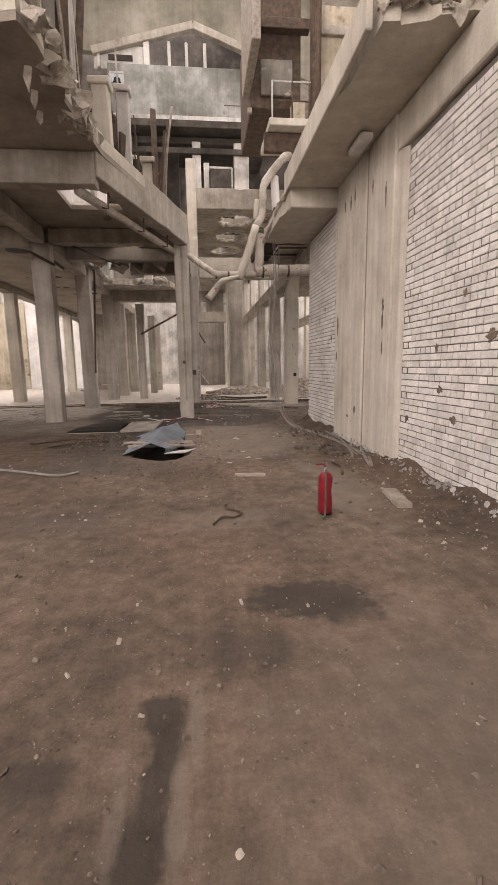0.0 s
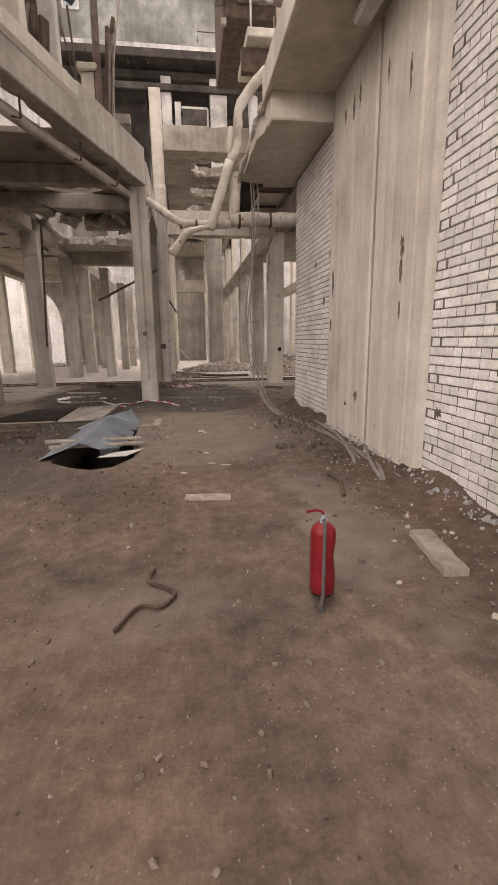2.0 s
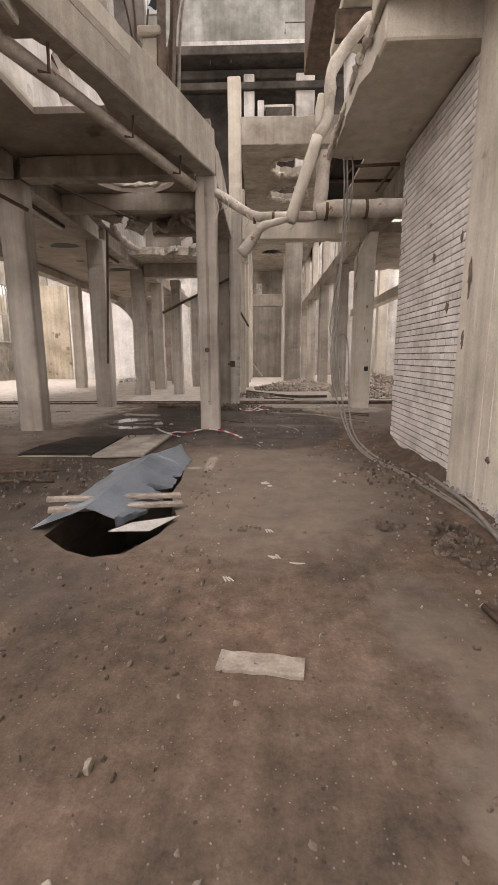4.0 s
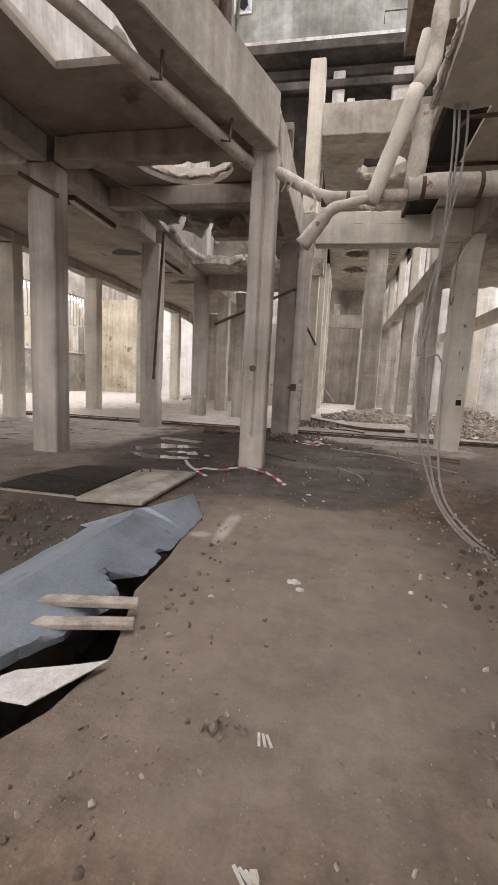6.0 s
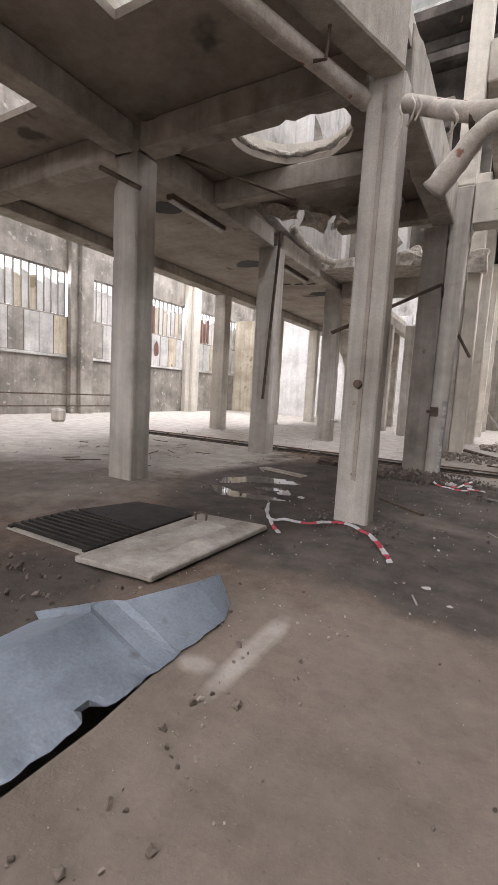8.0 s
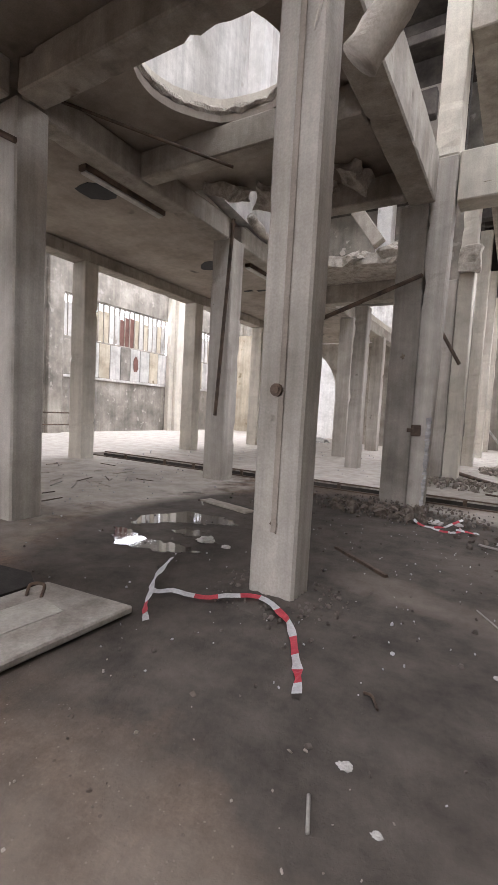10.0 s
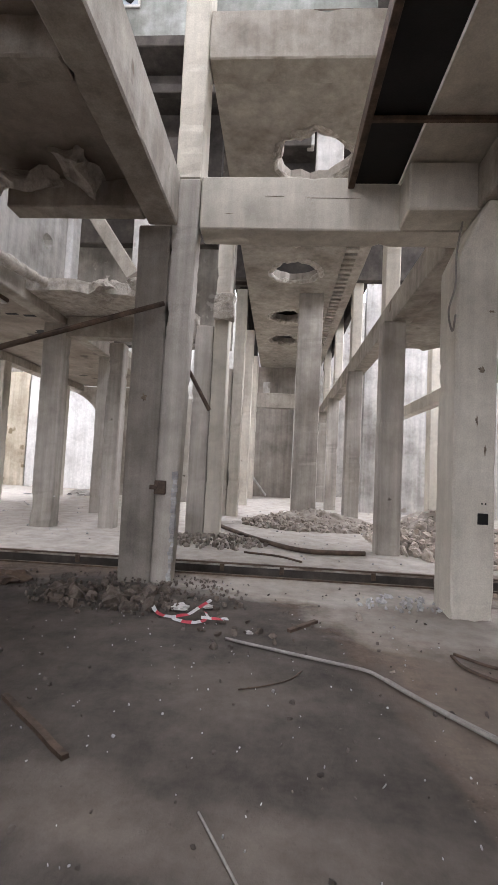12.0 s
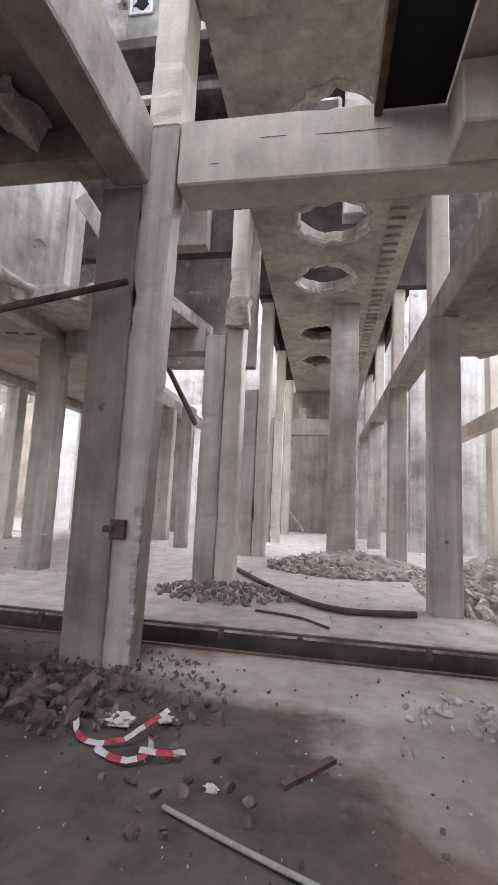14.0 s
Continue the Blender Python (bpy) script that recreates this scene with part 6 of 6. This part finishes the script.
mound(-0.55, 17.55, 1.3, 0.8, 0.055, FLOOR, "low dark dirt mound at a column foot", 1)
mound(-0.3, 13.45, 0.6, 0.5, 0.05, FLOOR, "low dark dirt mound at a column foot", 2)
mound(3.5, 17.6, 0.9, 0.6, 0.02, FLOOR, "low dirt mound at the thick column foot", 3)
mound(5.4, 23.3, 1.8, 2.9, 0.65, RUBBLE, "body of the brick rubble heap", 4)
mound(2.6, 25.4, 2.0, 1.4, 0.42, RUBBLE, "body of the brick rubble heap", 5)
# dirt banked against the wall
bm = bmesh.new()
prof = [(3.02, 0.24), (2.93, 0.16), (2.8, 0.06), (2.6, 0.012), (2.35, -0.02)]
cols = []
for i in range(80):
    y = 0.5 + i * 0.145
    k = 0.65 + 0.6 * noise.noise((0, y * 1.3, 5))
    cols.append([bm.verts.new((x + 0.05 * noise.noise((x * 5, y * 4, 0)), y, z * k + 0.025 * noise.noise((x * 7, y * 5, 3)) if z > 0 else z)) for x, z in prof])
for a, c in zip(cols, cols[1:]):
    for j in range(len(prof) - 1):
        bm.faces.new((a[j], a[j + 1], c[j + 1], c[j]))
tagged(part("dirt_bank", bm, FLOOR, smooth=True), "low bank of dirt against the wall foot", "dirt", kind="stuff")

# gouges and rust marks on walls and columns
GOUGE = mat("gouged_dirt", [(0.09, 0.072, 0.055), (0.17, 0.135, 0.1), (0.26, 0.215, 0.165)], 14, 0.95, bump=0.6)


def gouge(x, y, z, w2, h, axis, seed, parent=None):
    bm = bmesh.new()
    loop = [(a * w2, b * h) for a, b in ring(0, 0, 1, 20, 0.5, seed)]
    prism(bm, loop, 0, 0.004)
    m = pose(x, y, z, 90, 0, 0) if axis == "y" else pose(x, y, z, 90, 0, -90)
    bmesh.ops.transform(bm, matrix=m, verts=bm.verts)
    return tagged(part("wall_mark", bm, GOUGE), "dark gouge in the wall surface", "mark", kind="structure")


for k, (x, y, z, w2, h) in enumerate(((2.88, 8.89, 2.31, 0.035, 0.16), (2.88, 8.95, 1.68, 0.025, 0.1), (2.895, 6.7, 2.39, 0.035, 0.1), (2.895, 6.7, 2.18, 0.03, 0.1), (2.895, 6.69, 1.77, 0.02, 0.08), (2.88, 7.82, 0.72, 0.05, 0.06), (2.88, 8.2, 0.56, 0.035, 0.03), (2.88, 8.02, 4.38, 0.025, 0.13), (2.88, 8.23, 4.34, 0.035, 0.12), (2.88, 8.54, 4.37, 0.03, 0.08), (2.895, 7.24, 4.25, 0.018, 0.1), (2.895, 6.72, 3.95, 0.018, 0.14), (2.992, 4.19, 1.79, 0.09, 0.06), (2.992, 5.11, 1.21, 0.05, 0.05), (2.992, 4.79, 0.87, 0.07, 0.045), (2.992, 4.7, 2.27, 0.03, 0.035), (2.992, 5.94, 0.77, 0.05, 0.04), (2.992, 5.23, 1.71, 0.03, 0.05), (2.992, 10.23, 2.76, 0.05, 0.05), (2.992, 9.71, 2.1, 0.05, 0.06), (2.992, 9.43, 2.81, 0.03, 0.05), (2.992, 10.43, 3.2, 0.03, 0.03))):
    gouge(x, y, z, w2, h, "x", k)
for k, (x, y, z, w2, h) in enumerate(((3.75, 17.297, 2.9, 0.035, 0.03), (3.85, 17.297, 3.6, 0.04, 0.012), (3.7, 17.297, 2.3, 0.012, 0.06), (3.8, 17.297, 1.95, 0.012, 0.05), (-0.42, 17.817, 2.5, 0.03, 0.05), (-0.3, 13.277, 0.6, 0.03, 0.05), (1.2, 17.797, 5.3, 0.1, 0.004), (2.0, 17.797, 5.28, 0.3, 0.004), (0.6, 17.797, 5.05, 0.05, 0.004))):
    gouge(x, y, z, w2, h, "y", 30 + k)
bm = bmesh.new()
for k in range(26):
    z = 0.1 + 0.055 * k
    box(bm, 0.02 + 0.03 * rnd.random(), 0.076 + 0.021 * z, 17.792, 17.85, z, z + 0.05)
roughen(bm, 0.018, 14, 1)
part("chipped_edge", bm, LIME, cr, "pale chipped edge")
# ragged black patches for the dark of holes, and hooks in the low deck
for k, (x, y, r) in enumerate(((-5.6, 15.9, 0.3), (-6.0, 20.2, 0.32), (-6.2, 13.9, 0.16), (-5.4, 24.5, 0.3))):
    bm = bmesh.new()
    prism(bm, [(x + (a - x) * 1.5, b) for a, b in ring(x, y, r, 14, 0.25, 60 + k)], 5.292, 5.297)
    tagged(part("soffit_hole", bm, BLACK), "ragged black patch for a hole in the deck soffit", "hole", kind="structure")
for k in range(9):
    bm = bmesh.new()
    x = -7.4 + 0.34 * k
    tube(bm, curve_pts([(x, 13.9, 5.3), (x, 13.9, 5.16), (x + 0.05, 13.86, 5.1)], 3), 0.012, 5)
    tagged(part("hook", bm, STEEL), "small rusty hook in the deck soffit", "hook", "soffit hooks")
# thin black plates paint the dark of slots in the soffit
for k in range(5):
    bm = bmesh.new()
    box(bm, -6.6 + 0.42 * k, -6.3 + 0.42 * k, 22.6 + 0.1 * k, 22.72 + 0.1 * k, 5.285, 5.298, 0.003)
    tagged(part("slot", bm, BLACK), "short black plate for a slot in the deck soffit", "slot", "soffit slots")
# cable on the thick column
rope([(3.5, 17.32, 4.7), (3.43, 17.3, 4.3), (3.42, 17.29, 3.9), (3.36, 17.32, 3.6), (3.4, 17.3, 3.35), (3.43, 17.29, 3.55)], 0.012, "thin pale cable hanging on the thick column", CABLE)

rope([(2.85, 9.6, 0.06), (2.8, 8.3, 0.09), (2.62, 7.2, 0.07), (2.55, 6.9, 0.04)], 0.022, "grey pipe lying along the wall foot", CABLE, "pipe", "pipe")
rope([(2.86, 7.35, 0.12), (2.72, 6.8, 0.05), (2.6, 6.25, 0.03)], 0.022, "short grey pipe end beside the wall foot", CABLE, "pipe", "pipe")
rope([(-3.2, 7.1, 0.02), (-2.5, 6.7, 0.03), (-1.97, 6.44, 0.02), (-1.7, 6.6, 0.02)], 0.018, "curled wire on the floor", CABLE, "wire", "wire")
rope([(-3.4, 9.4, 0.02), (-2.6, 9.7, 0.05), (-2.0, 9.9, 0.02)], 0.03, "dark branch lying beside the pit", STEEL, "branch", "branch")
rope([(-2.9, 8.9, 0.02), (-2.3, 9.3, 0.04), (-1.8, 9.35, 0.02)], 0.022, "dark branch lying beside the pit", STEEL, "branch", "branch")
rubble("rubble_heap", heap(2.55, 9.6, 0.5, 1.0, 0.06, 160, 0.01, 0.04), CLOD, "dark clods beside the brick wall", "rubble", 51)
rubble("rubble_heap", heap(2.4, 7.4, 0.3, 0.3, 0.07, 60, 0.015, 0.05), CLOD, "small clump of dark clods", "rubble", 52)
rubble("rubble_heap", heap(-2.0, 9.3, 0.7, 1.3, 0.05, 200, 0.01, 0.045), CLOD, "dark clods beside the pit", "rubble", 53)
rubble("gravel", [(rnd.gauss(-0.5, 1.3), rnd.uniform(0.8, 8.5), 0.003, rnd.choice((0.005, 0.006, 0.008, 0.011, 0.015, 0.024))) for _ in range(1300)], CLOD, "earth crumbs scattered over the floor", "gravel", 61)
rubble("gravel", [(rnd.uniform(-1.6, 0.4), rnd.uniform(5.4, 7.4), 0.005, rnd.choice((0.012, 0.018, 0.025, 0.035))) for _ in range(150)], CLOD, "earth clods in front of the floor pit", "gravel", 62)
rubble("gravel", [(rnd.choice((-1, 1)) * 0.05 + rnd.gauss(0.05 if rnd.random() < 0.5 else -1.3, 0.14), rnd.uniform(7.3, 10.6), 0.006, rnd.choice((0.01, 0.016, 0.024, 0.034))) for _ in range(130)], CLOD, "crumbled edge of the floor pit", "gravel", 63)
rubble("gravel", [(2.6 - abs(rnd.gauss(0, 0.4)), rnd.uniform(3.0, 12.0), 0.005, rnd.choice((0.008, 0.012, 0.02, 0.03))) for _ in range(420)], CLOD, "earth clods along the wall", "gravel", 64)
rubble("gravel", [(rnd.uniform(-0.6, 3.0), rnd.uniform(8.6, 12.2), 0.004, rnd.choice((0.006, 0.009, 0.013, 0.02))) for _ in range(110)], CLOD, "earth crumbs on the dry earth", "gravel", 65)
rubble("gravel", [(rnd.uniform(-1.0, 3.2), rnd.uniform(12, 17), 0.005, rnd.choice((0.006, 0.008, 0.011))) for _ in range(160)], LIME, "white chips on dark earth", "gravel", 66)
rubble("rubble_heap", heap(2.41, 7.74, 0.22, 0.2, 0.09, 40, 0.02, 0.07), CLOD, "heap of earth clods near the wall", "rubble", 67)
rubble("rubble_heap", heap(1.9, 7.93, 0.16, 0.1, 0.05, 16, 0.02, 0.05), CLOD, "heap of earth clods on the floor", "rubble", 68)
rubble("rubble_heap", heap(0.66, 7.84, 0.1, 0.06, 0.03, 10, 0.012, 0.03), CLOD, "few earth clods on the floor", "rubble", 69)
for k in range(40):
    a = rnd.uniform(0, 6.28)
    x, y = -5.8 + rnd.gauss(0, 1.6), 15.6 + rnd.gauss(0, 1.6)
    if -4.5 < x < -3.7 or y > 18.4:
        continue
    bm = bmesh.new()
    box(bm, -rnd.uniform(0.08, 0.35), rnd.uniform(0.08, 0.3), -0.012, 0.014, 0.0, 0.014, 0.003, pose(x, y, 0, 0, 0, math.degrees(a)))
    tagged(part("stick", bm, [WOOD, STEEL, CABLE][k % 3]), "thin splinter lying on pale dust", "stick", "splinters on the dusty floor")
# stones that can be picked out
for x, y, sz in ((0.34, 2.64, 0.035), (0.76, 2.55, 0.02), (-0.38, 2.31, 0.03), (-0.59, 2.06, 0.028), (-0.79, 2.2, 0.03), (0.13, 5.48, 0.045), (1.79, 9.71, 0.04), (1.67, 9.41, 0.035), (0.18, 8.44, 0.03), (0.3, 7.4, 0.03), (2.39, 17.1, 0.07), (2.43, 15.8, 0.03), (-0.2, 8.0, 0.03), (0.9, 7.3, 0.03)):
    ob = rubble("stone", [(x, y, sz * 0.3, sz)], RUBBLE, "loose stone lying on the floor", "stone", int(x * 100 + y * 10))
    ob["kind"] = ""
    ob["group"] = "loose stones"

# ---- near bricks of the east wall ----
SHAPES = []
for k, ln in ((0, SL), (1, HL)):
    row = []
    for i in range(5):
        me = bpy.data.meshes.new("brick")
        v, f = brick_data(ln, 10 * k + i)
        me.from_pydata(v, [], f)
        me.materials.append(BRICK)
        row.append(me)
    SHAPES.append(row)
rnd = random.Random(9)
for y, z, k in NEAR_BRICKS[:300]:
    ob = new("brick", SHAPES[k][rnd.randrange(5)])
    ob.location = (3.0 + rnd.uniform(-0.004, 0.004), y, z)
    ob.parent = walls["wall_east_1"]
